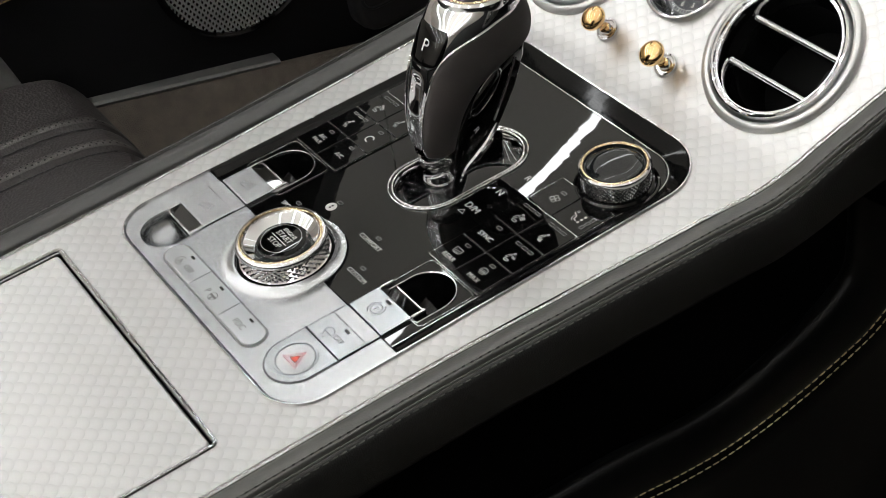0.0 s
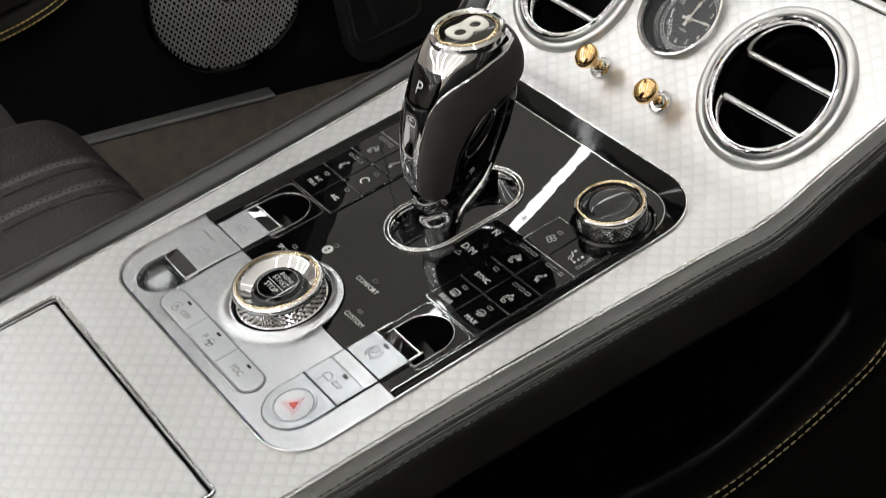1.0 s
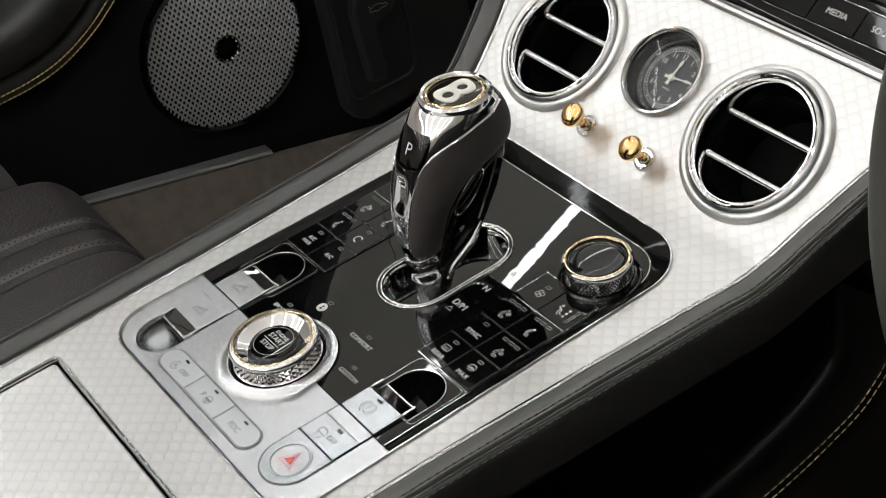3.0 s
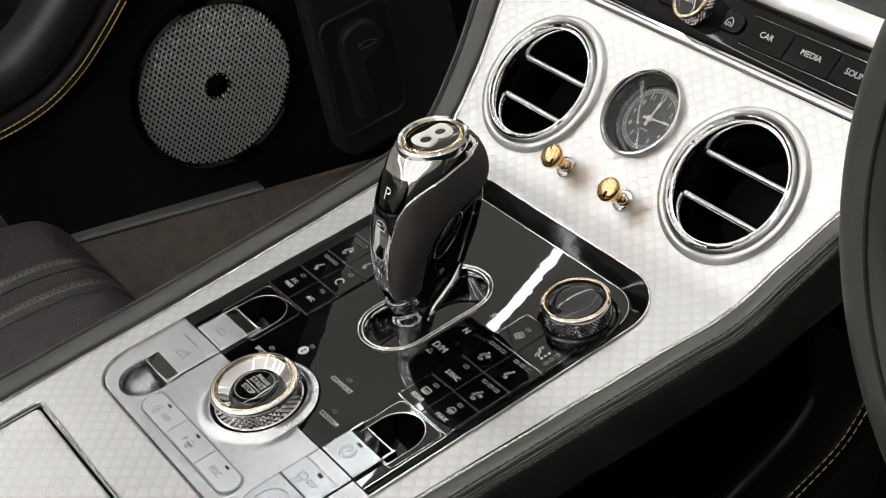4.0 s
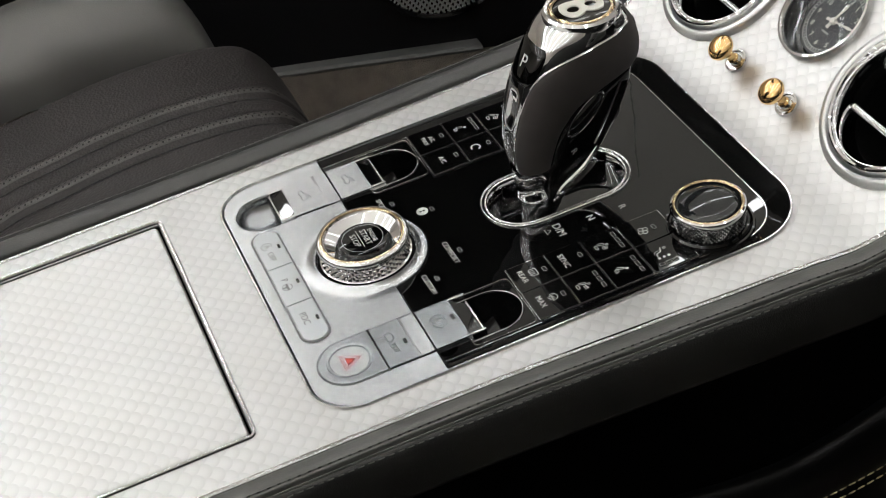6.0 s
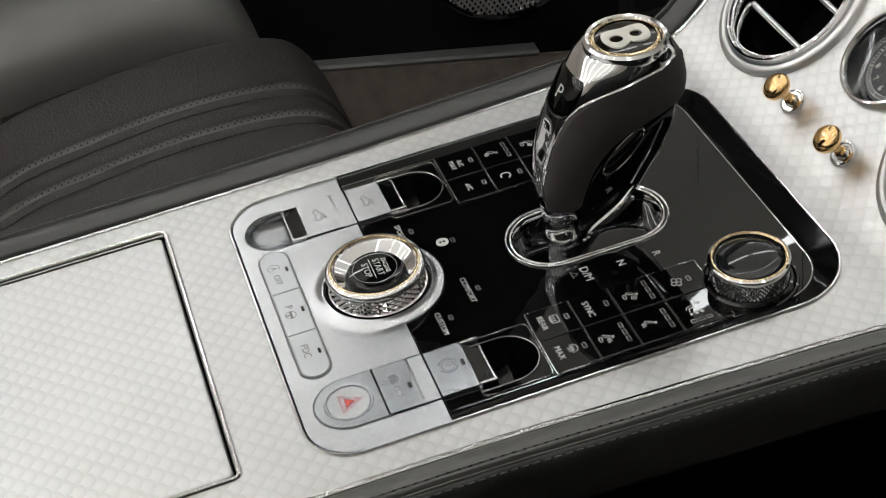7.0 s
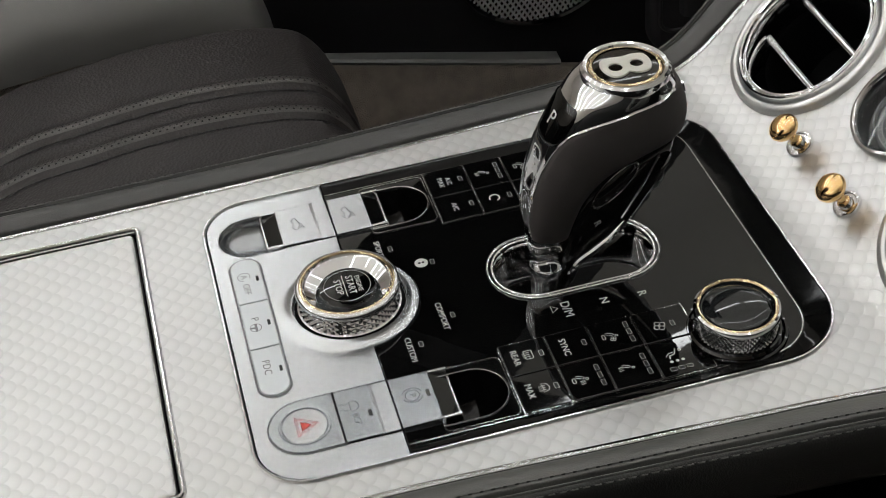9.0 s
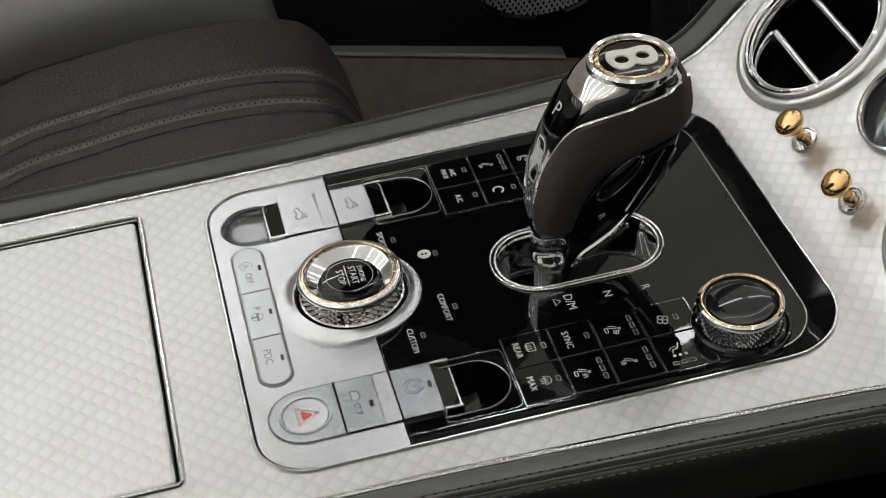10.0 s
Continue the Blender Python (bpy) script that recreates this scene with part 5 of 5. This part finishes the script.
    lettering("OFF", 0.0610, -0.0600, z + 0.00092, 0.0036, MARK, tc)
    bm = bmesh.new()
    ribbon(bm, [(0.0515, -0.0612), (0.0515, -0.0592), (0.0528, -0.0580), (0.0552, -0.0580), (0.0565, -0.0592), (0.0565, -0.0612)], 0.0003, z + 0.00092, closed=True)
    for xx in (0.0525, 0.0553):
        ribbon(bm, [(xx, -0.0620), (xx + 0.0007, -0.0630), (xx - 0.0007, -0.0640), (xx, -0.0650)], 0.0003, z + 0.00092)
    part("icon", bm, MARK, tc)
    part("indicator", block(bmesh.new(), round_rect(0.0580, -0.0552, 0.0610, -0.0538, 0.0003, 2), z + 0.0007, z + 0.0011), LED, tc)
    # black key fields
    zk = Z_PLATE - 0.0008
    zt = zk + 0.00115
    cols = ((0.0002, 0.0185), (0.0189, 0.0358), (0.0362, 0.0542), (0.0548, 0.0755))
    for sign in (1, -1):
        for ci, (y0, y1) in enumerate(cols):
            for ri, (xa, xb) in enumerate(((0.0408, 0.0584), (0.0588, 0.0779))):
                x0, x1 = (xa, xb) if sign > 0 else (-xb, -xa)
                bm = block(bmesh.new(), round_rect(x0, y0, x1, y1, 0.0008, 4), zk - 0.0002, zt - 0.00005, 0.00035)
                key = part("key", bm, PIANO_KEY, bp, "black gloss key")
                part("key_outline", ribbon(bmesh.new(), inset(round_rect(x0, y0, x1, y1, 0.0006, 3), -0.00012), 0.00042, zk + 0.00055, closed=True), EDGE_GLINT, key)
                cx, cy = (x0 + x1) / 2, (y0 + y1) / 2
                bm = bmesh.new()
                leds = 0
                words = []
                if sign > 0:
                    if (ri, ci) == (0, 0):
                        words, leds = [("REAR", cx - 0.0004, cy - 0.0044, 0.0036)], 1
                        screen_icon(bm, cx - 0.0006, cy + 0.0006, zt, 0.0024)
                    elif (ri, ci) == (1, 0):
                        words, leds = [("MAX", cx - 0.0004, cy - 0.0044, 0.0036)], 1
                        screen_icon(bm, cx - 0.0004, cy + 0.0010, zt, 0.0024, front=True)
                    elif (ri, ci) == (0, 1):
                        words, leds = [("SYNC", cx, cy - 0.0026, 0.0038)], 1
                    elif (ri, ci) == (1, 1):
                        seat_icon(bm, cx, cy - 0.0025, zt, 0.0030)
                        leds = 3
                    elif (ri, ci) == (0, 2):
                        seat_icon(bm, cx, cy - 0.002, zt, 0.0030, extra="fan")
                        leds = 3
                    elif (ri, ci) == (1, 2):
                        seat_icon(bm, cx, cy - 0.002, zt, 0.0030, extra="heat")
                        leds = 3
                    elif (ri, ci) == (0, 3):
                        fan_icon(bm, cx + 0.0010, cy - 0.0020, zt, 0.0026)
                        indicator(key, cx + 0.0010, cy + 0.0033, zt)
                    else:
                        # seated figure, three dots and three indicators
                        px, py = cx - 0.0018, cy - 0.0022
                        ribbon(bm, [(px - 0.0022, py + 0.0010), (px + 0.0006, py - 0.0002), (px + 0.0010, py - 0.0022), (px + 0.0028, py - 0.0026)], 0.0005, zt)
                        ribbon(bm, [(px - 0.0006, py - 0.0004), (px - 0.0002, py - 0.0026), (px + 0.0012, py - 0.0036)], 0.0003, zt)
                        ribbon(bm, circle(px - 0.0012, py + 0.0024, 0.0006, 10), 0.0003, zt, closed=True)
                        for k in range(3):
                            ribbon(bm, circle(cx + 0.0024, cy - 0.0048 + 0.0023 * k, 0.0004, 8), 0.0006, zt, closed=True)
                            indicator(key, cx + 0.0064, cy - 0.0056 + 0.0033 * k, zt, ln=0.0018, wd=0.0024)
                else:
                    if (ri, ci) == (1, 0):
                        words, leds = [("A/C", cx, cy + 0.0006, 0.0032), ("MAX", cx, cy - 0.0030, 0.0032)], 1
                    elif (ri, ci) == (0, 0):
                        words, leds = [("A/C", cx, cy - 0.0014, 0.0034)], 1
                    elif (ri, ci) == (0, 1):
                        ribbon(bm, circle(cx, cy - 0.0016, 0.0022, 20, 20, 290), 0.0006, zt)
                        leds = 1
                    elif (ri, ci) == (0, 3):
                        fan_icon(bm, cx, cy - 0.003, zt, 0.0026)
                    else:
                        seat_icon(bm, cx, cy - 0.002, zt, 0.0030, extra=("fan", "waves", "heat")[(ri + ci) % 3])
                        leds = 3
                for w, wx, wy, ws in words:
                    lettering(w, wx, wy, zt, ws, PRINT, key)
                if len(bm.verts):
                    part("icon", bm, PRINT, key)
                else:
                    bm.free()
                for k in range(leds):
                    indicator(key, cx + (k - (leds - 1) / 2) * 0.0042, y1 - 0.0032, zt)
    # printed words on the black plate
    for word, x, y, s_ in (("COMFORT", 0.0152, -0.0152, 0.0035), ("CUSTOM", 0.0300, -0.0318, 0.0035), ("SPORT", -0.0345, -0.0300, 0.0034), ("D/M", 0.0280, 0.0328, 0.0052), ("N", 0.0281, 0.0484, 0.0049), ("R", 0.0290, 0.0640, 0.0049)):
        lettering(word, x, y, zk + 0.0001, s_, PRINT, bp)
    for x, y in ((0.0160, -0.0110), (0.0283, -0.0272), (-0.0325, -0.0252), (-0.0185, -0.0105)):
        indicator(bp, x, y, zk + 0.0001)
    part("direction_mark", ribbon(bmesh.new(), [(0.0245, 0.0270), (0.0285, 0.0270), (0.0265, 0.0295)], 0.0004, zk + 0.0001, closed=True), PRINT, bp)
    # drive mode mark: pale disc with two dark holes
    part("mode_mark", lathe(bmesh.new(), [(0.0028, zk), (0.0028, zk + 0.00015), (0.0, zk + 0.00015)], 28), PRINT, bp, m=pose(-0.0195, -0.0150, 0))
    for dx in (-0.0008, 0.0008):
        part("mode_mark_hole", lathe(bmesh.new(), [(0.0006, zk), (0.0006, zk + 0.00025), (0.0, zk + 0.00025)], 14), CAVITY, bp, m=pose(-0.0195, -0.0150 + dx * 1.0, 0))
    return ob


switch_panel()


def start_dial():
    ob = thing("start_dial", pose(DIAL_X, DIAL_Y, Z_PLATE), "knurled chrome drive dial with engine start stop button", "rotary dial")
    # collar: flares out into the silver plate, and ends short where it juts into the black one
    bm = bmesh.new()
    rings = []
    for f in [i / 14 for i in range(15)]:
        ring = []
        for i in range(160):
            a = 2 * math.pi * i / 160
            lean = min(1.0, max(0.0, (-math.sin(a) + 0.05) / 0.55))
            reach = 0.0280 + 0.0034 * lean * lean * (3 - 2 * lean)
            r = reach + (0.0236 - reach) * f
            ring.append(bm.verts.new((r * math.cos(a), r * math.sin(a), 0.00005 + 0.0024 * f ** 2.6)))
        rings.append(ring)
    for r, z in ((0.0233, 0.0023), (0.0230, 0.0016), (0.0228, 0.0003), (0.0226, -0.003)):
        rings.append([bm.verts.new((r * math.cos(2 * math.pi * i / 160), r * math.sin(2 * math.pi * i / 160), z)) for i in range(160)])
    for r0, r1 in zip(rings, rings[1:]):
        bridge(bm, r0, r1)
    part("collar", bm, SATIN, ob, "satin silver flared collar", smooth=70)
    part("shadow_gap", lathe(bmesh.new(), [(0.0227, 0.0001), (0.0195, 0.0001)], 64), CAVITY, ob)
    part("skirt", lathe(bmesh.new(), [(0.02079, 0.0), (0.02126, 0.0007), (0.02126, 0.0014), (0.02051, 0.0018)], 80), CHROME, ob)
    part("knurled_band", knurl(bmesh.new(), 0.01975, 0.0016, 0.0084, 76, 5, 0.0012), CHROME, ob, "diamond-knurled chrome", smooth=0)
    part("top_ring", lathe(bmesh.new(), [(0.02032, 0.0083), (0.02107, 0.0090), (0.02136, 0.0100), (0.02098, 0.0112), (0.02013, 0.0119), (0.01947, 0.0120)], 96), CHROME, ob, "polished chrome top ring")
    part("gold_ring", lathe(bmesh.new(), [(0.01956, 0.0119), (0.01909, 0.0122), (0.01843, 0.0122), (0.01805, 0.0118), (0.01786, 0.0114)], 96), PALE_GOLD, ob, "pale gold inlay ring")
    part("dish", lathe(bmesh.new(), [(0.01795, 0.0116), (0.01758, 0.0110), (0.01729, 0.0107), (0.01710, 0.01057), (0.01247, 0.0078), (0.01228, 0.0077), (0.01172, 0.0074)], 128), CHROME, ob, "mirror chrome dish")
    b = part("start_button", lathe(bmesh.new(), [(0.0118, 0.0070), (0.0118, 0.0088), (0.0113, 0.0094), (0.0088, 0.0097), (0.0, 0.0098)], 64), PIANO, ob, "black engine start stop button")
    z = 0.00992
    lettering("ENGINE", 0, 0.0047, z - 0.0001, 0.0028, PRINT, b)
    lettering("START", 0, 0.0015, z, 0.0039, PRINT, b)
    lettering("STOP", 0, -0.0036, z, 0.0039, PRINT, b)
    part("line", ribbon(bmesh.new(), [(-0.0064, -0.0011), (0.0064, -0.0011)], 0.0003, z), PRINT, b)
    part("ring_line", ribbon(bmesh.new(), circle(0, 0, 0.0094, 48), 0.00025, 0.0097, 0.0002, closed=True), PRINT_GREY, b)
    part("pointer", lathe(bmesh.new(), [(0.0006, 0.0), (0.0004, 0.0004), (0.0, 0.0005)], 12), PRINT, ob, m=pose(-0.0150, 0.0035, 0.0088))


start_dial()


def fan_dial(m, label):
    ob = thing("fan_dial", m, label, "rotary dial", "fan dials")
    part("well", lathe(bmesh.new(), [(0.02020, -0.00038), (0.01982, 0.00095), (0.01886, 0.00114), (0.01828, 0.00019)], 80), PIANO, ob, "glossy black collar")
    part("skirt", lathe(bmesh.new(), [(0.01809, 0.00000), (0.01828, 0.00114), (0.01751, 0.00209), (0.01655, 0.00228)], 80), PIANO, ob)
    part("knurled_band", knurl(bmesh.new(), 0.0158, 0.0021, 0.0095, 110, 7, 0.0005), CHROME, ob, "diamond-knurled chrome", smooth=0)
    part("top_ring", lathe(bmesh.new(), [(0.01607, 0.00941), (0.01674, 0.01016), (0.01684, 0.01121), (0.01645, 0.01216), (0.01568, 0.01263)], 96), CHROME, ob, "polished chrome top ring")
    part("gold_ring", lathe(bmesh.new(), [(0.01568, 0.01263), (0.01530, 0.01282), (0.01462, 0.01273), (0.01424, 0.01235)], 96), PALE_GOLD, ob, "pale gold inlay ring")
    part("display", lathe(bmesh.new(), [(0.01433, 0.01235), (0.01385, 0.01131), (0.01328, 0.01121), (0.01299, 0.01188), (0.01260, 0.01216), (0.00866, 0.01254), (0.0, 0.0134)], 80), DASH_GLASS, ob, "dark glass display")
    return ob


dial = fan_dial(pose(0.0610, 0.0905, Z_PLATE - 0.0008), "knurled chrome fan dial with dark display, driver side")
copy_thing(dial, pose(-0.0610, 0.0905, Z_PLATE - 0.0008))


def gear_selector():
    ob = thing("gear_selector", pose(0, 0.034, 0.0), "chrome gear selector with dark suede grip and round badge", "gear lever")
    inv = ob.matrix_world.inverted()
    # rear point, front point (y, z) and half width of each section, from the neck up
    keys = [(0.0265, 0.0195, 0.0420, 0.0180, 0.0088), (0.0250, 0.0285, 0.0450, 0.0270, 0.0107), (0.0257, 0.0385, 0.0500, 0.0375, 0.0125), (0.0280, 0.0500, 0.0600, 0.0475, 0.0142),
            (0.0315, 0.0610, 0.0745, 0.0535, 0.0157), (0.0355, 0.0690, 0.0872, 0.0590, 0.0170), (0.0402, 0.0765, 0.0902, 0.0680, 0.0180), (0.0460, 0.0834, 0.0882, 0.0790, 0.0182), (0.0512, 0.0872, 0.0842, 0.0866, 0.0166)]
    secs = [tuple(v) for v in [[smooth_value(k / 5, [(i, q[c]) for i, q in enumerate(keys)]) for c in range(5)] for k in range(41)]]
    edge = [(0, 26), (1, 28), (2, 30), (3, 31), (4, 33), (5, 37), (5.6, 45), (6.2, 60), (6.8, 86), (7.2, 116), (7.5, 148), (7.75, 180)]

    def point(s, phi, out=0.0):
        """phi: 0 at the back, 90 at the driver's side, 180 at the front."""
        ry, rz, fy, fz, hx = s
        c = Vector((0, (ry + fy) / 2, (rz + fz) / 2))
        ax = Vector((0, (fy - ry) / 2, (fz - rz) / 2))
        ln = ax.length
        co, si = math.cos(radians(phi)), math.sin(radians(phi))
        k = (abs(co) ** 2.5 + abs(si) ** 2.5) ** (-1 / 2.5)
        return c - ax.normalized() * (ln + out) * co * k + Vector(((hx + out) * si * k, 0, 0))

    def shell(side, lo_hi, out, n, mat, name, label, rows):
        bm = bmesh.new()
        grid = []
        for i in rows:
            lo, hi = lo_hi(i / 5)
            line = []
            for j in range(n + 1):
                f = j / n
                p = point(secs[i], side * (lo + (hi - lo) * f), out if 0 < j < n else out * 0.1)
                line.append(bm.verts.new(p))
            grid.append(line)
        for a, b in zip(grid, grid[1:]):
            for j in range(n):
                q = (a[j], a[j + 1], b[j + 1], b[j])
                if (a[j].co - a[j + 1].co).length > 1e-6 or (b[j].co - b[j + 1].co).length > 1e-6:
                    bm.faces.new(q)
        bmesh.ops.remove_doubles(bm, verts=bm.verts, dist=1e-6)
        return part(name, bm, mat, ob, label, m=inv, smooth=60)

    def scoop(i, phi):
        """Two shallow hollows pressed into the chrome below the park button."""
        d = (phi + 180) % 360 - 180
        return -0.0022 * math.exp(-(d / 17) ** 4) * (math.exp(-((i / 5 - 3.1) / 0.75) ** 4) + 0.8 * math.exp(-((i / 5 - 1.2) / 0.8) ** 4))

    body = bmesh.new()
    rings = [[body.verts.new(point(s, 360 * j / 120, scoop(i, 360 * j / 120))) for j in range(120)] for i, s in enumerate(secs)]
    for a, b in zip(rings, rings[1:]):
        bridge(body, a, b)
    body.faces.new(rings[0]), body.faces.new(rings[-1])
    part("chrome_body", body, CHROME, ob, "polished chrome body", m=inv, smooth=50)

    def first(s):
        return min(179.5, smooth_value(s, edge))

    for side in (1, -1):
        shell(side, lambda s: (first(s), 180.0), 0.0008, 40, GRIP, "grip", "dark suede grip", range(0, 40))
        # bright beads along the grip's edges
        line = [point(secs[i], side * (first(i / 5) - 0.6), 0.0003) for i in range(0, 38)]
        part("edge_bead", tube(bmesh.new(), line, 0.0005, 8), CHROME, ob, "fine chrome bead", m=inv)
        line = [point(secs[i], side * 168, 0.0010) for i in range(0, 36)]
        part("edge_bead", tube(bmesh.new(), line, 0.00055, 8), CHROME, ob, m=inv)
    # black park button on the back
    bm = bmesh.new()
    grid = []
    for i in range(22, 34):
        f = (i - 22) / 11
        w = 36 * (1 - 0.22 * abs(2 * f - 1) ** 4)
        grid.append([bm.verts.new(point(secs[i], -w + 2 * w * j / 24, 0.0006 if 0 < j < 24 and 22 < i < 33 else -0.0002)) for j in range(25)])
    for a, b in zip(grid, grid[1:]):
        for j in range(24):
            bm.faces.new((a[j], a[j + 1], b[j + 1], b[j]))
    pk = part("park_button", bm, PIANO, ob, "black park button", m=inv, smooth=60)
    s = secs[28]
    p = point(s, 6, 0.0007)
    q = point(s, 14, 0.0007) - point(s, -2, 0.0007)
    u = (point(secs[30], 6) - point(secs[26], 6)).normalized()
    xa = q.normalized()
    za = xa.cross(u).normalized()
    ya = za.cross(xa)
    lettering("P", 0, 0, 0.0003, 0.0085, PRINT, pk, m=Matrix.Translation(p) @ Matrix((xa, ya, za)).transposed().to_4x4())
    # neck
    part("neck", lathe(bmesh.new(), [(0.0074, -0.016), (0.0070, -0.004), (0.0078, -0.001), (0.0084, 0.001), (0.0080, 0.003), (0.0072, 0.005), (0.0068, 0.008), (0.0072, 0.010), (0.0082, 0.0118), (0.0078, 0.0135), (0.0076, 0.0160), (0.0086, 0.0182), (0.0089, 0.0198)], 48), CHROME, ob, "ribbed chrome neck", m=pose(0, -0.0002, 0))
    # front skirt with release trigger: a slim black fin below the overhang
    fin = [(0.0400, 0.0135), (0.0430, 0.0250), (0.0480, 0.0370), (0.0570, 0.0470), (0.0720, 0.0530), (0.0862, 0.0570), (0.0848, 0.0490), (0.0780, 0.0345), (0.0690, 0.0215), (0.0640, 0.0145), (0.0560, 0.0090), (0.0470, 0.0020), (0.0430, -0.0060), (0.0380, -0.0120), (0.0340, -0.0120), (0.0360, 0.0000), (0.0385, 0.0090)]
    bm = bmesh.new()
    for_rings = []
    for xx, d in ((-0.0078, 0.0022), (-0.0070, 0.0008), (-0.0055, 0.0), (0.0055, 0.0), (0.0070, 0.0008), (0.0078, 0.0022)):
        for_rings.append([bm.verts.new((xx, y, z)) for y, z in inset(fin, d)])
    for a, b in zip(for_rings, for_rings[1:]):
        bridge(bm, a, b)
    bm.faces.new(for_rings[0]), bm.faces.new(for_rings[-1])
    part("skirt", bm, PIANO, ob, "gloss black front skirt", m=inv, smooth=40)
    for side in (1, -1):
        bm = tube(bmesh.new(), [(side * 0.0077, y, z) for y, z in [(p.x, p.y) for p in curve_points([(0.0790, 0.0500), (0.0728, 0.0385), (0.0662, 0.0275), (0.0632, 0.0228)], 6)]], 0.0008, 8)
        part("skirt_line", bm, CHROME, ob, "chrome edge line", m=inv)
        bm = tube(bmesh.new(), [(side * 0.0074, y, z) for y, z in [(p.x, p.y) for p in curve_points([(0.0645, 0.0205), (0.0585, 0.0135), (0.0515, 0.0085), (0.0450, 0.0045), (0.0405, -0.0010)], 6)]], [0.0007, 0.0008, 0.0010, 0.0012, 0.0013, 0.0014, 0.0015, 0.0016, 0.0017, 0.0017, 0.0018, 0.0018, 0.0018, 0.0018, 0.0018, 0.0018, 0.0017, 0.0017, 0.0016, 0.0016, 0.0015, 0.0014, 0.0013, 0.0012, 0.0010], 10)
        part("skirt_line", bm, CHROME, ob, m=inv)
    tr = part("trigger", lathe(bmesh.new(), [(0.0, 0.0022), (0.0060, 0.0016), (0.0080, 0.0)], 40), PIANO, ob, "oval release trigger", m=inv @ Matrix.Translation((0.0079, 0.0605, 0.0400)) @ pose(0, 0, 0, 90, 0, 90) @ pose(0, 0, 0, 0, 0, 43) @ Matrix.Diagonal((1.50, 0.50, 1, 1)))
    part("trigger_rim", tube(bmesh.new(), [(0.0082 * math.cos(2 * math.pi * i / 40), 0.0082 * math.sin(2 * math.pi * i / 40), 0.0004) for i in range(40)], 0.0005, 8, closed=True), CHROME, tr)
    lettering("R", 0.0080, 0.0530, 0.0225, 0.0042, PRINT_GREY, ob, turn=-70, m=inv @ Matrix.Translation((0.0080, 0.0530, 0.0225)) @ pose(0, 0, 0, 90, 0, 90) @ pose(-0.0080, -0.0530, -0.0225))
    # badge on top
    y0, z0, y1, z1 = 0.0510, 0.0870, 0.0844, 0.0864
    tilt = math.degrees(math.atan2(z1 - z0, y1 - y0))
    top = inv @ pose(0, (y0 + y1) / 2, (z0 + z1) / 2, tilt)
    part("badge_rim", lathe(bmesh.new(), [(0.0172, -0.0022), (0.0175, 0.0), (0.0172, 0.0020), (0.0161, 0.0030), (0.0148, 0.0026), (0.0140, 0.0012)], 80), RIM_CHROME, ob, "polished chrome badge rim", m=top)
    bd = part("badge", lathe(bmesh.new(), [(0.0141, 0.0010), (0.0137, 0.0018), (0.0100, 0.0024), (0.0, 0.0027)], 64), BADGE_BLACK, ob, "black enamel badge with pale gold edge", m=top)
    part("badge_ring", lathe(bmesh.new(), [(0.0140, 0.0014), (0.0135, 0.0022), (0.0126, 0.0024)], 64), PALE_GOLD, bd)
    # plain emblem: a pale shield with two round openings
    em = [(-0.0060, -0.0045), (-0.0052, -0.0084), (-0.0015, -0.0098), (0.0030, -0.0092), (0.0066, -0.0070), (0.0072, -0.0040), (0.0058, -0.0010), (0.0048, 0.0), (0.0058, 0.0014), (0.0068, 0.0044), (0.0058, 0.0078), (0.0024, 0.0096), (-0.0018, 0.0098), (-0.0052, 0.0084), (-0.0060, 0.0045), (-0.0054, 0.0)]
    bm = plate(bmesh.new(), [(p.x, p.y) for p in curve_points([(x * 1.02, y * 0.99) for x, y in em + em[:1]], 3)][:-1], [circle(0.0008, -0.0043, 0.0027, 20), circle(0.0004, 0.0042, 0.0025, 20)], 0.0020, 0.0032, 0.0003)
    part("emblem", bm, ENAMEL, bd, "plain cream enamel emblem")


gear_selector()

# ---- steering wheel at the driver's place ----
def steering_wheel():
    ob = thing("steering_wheel", pose(*WHEEL), "dark grey leather steering wheel", "steering wheel")
    R, r = 0.176, 0.0165
    bm = bmesh.new()
    rings = []
    for i in range(120):
        a = 2 * math.pi * i / 120
        ring = []
        for k in range(20):
            b = 2 * math.pi * k / 20
            rr = R + r * 0.92 * math.cos(b)
            ring.append(bm.verts.new((rr * math.cos(a), rr * math.sin(a), r * math.sin(b))))
        rings.append(ring)
    for a, b in zip(rings, rings[1:] + rings[:1]):
        bridge(bm, a, b)
    part("rim", bm, LEATHER_WHEEL, ob, "dark leather rim")
    part("rim_seam", tube(bmesh.new(), [((R - r * 0.90) * math.cos(2 * math.pi * i / 120), (R - r * 0.90) * math.sin(2 * math.pi * i / 120), 0.004) for i in range(120)], 0.0012, 6, closed=True), LEATHER, ob)
    part("rim_groove", tube(bmesh.new(), [((R - r * 0.30) * math.cos(2 * math.pi * i / 120), (R - r * 0.30) * math.sin(2 * math.pi * i / 120), r * 0.955) for i in range(120)], 0.0010, 6, closed=True), THREAD_DARK, ob, "dark sewn groove")
    for a in (180, 0, 270):
        bm = block(bmesh.new(), round_rect(0.05, -0.020, R - 0.010, 0.020, 0.006, 4), -0.012, 0.004, 0.005, bottom=True)
        part("spoke", bm, BLACK, ob, m=pose(0, 0, -0.004, 0, 0, a))
    part("hub", lathe(bmesh.new(), [(0.062, -0.04), (0.066, -0.01), (0.058, 0.012), (0.03, 0.022), (0.0, 0.024)], 48), LEATHER, ob)


steering_wheel()
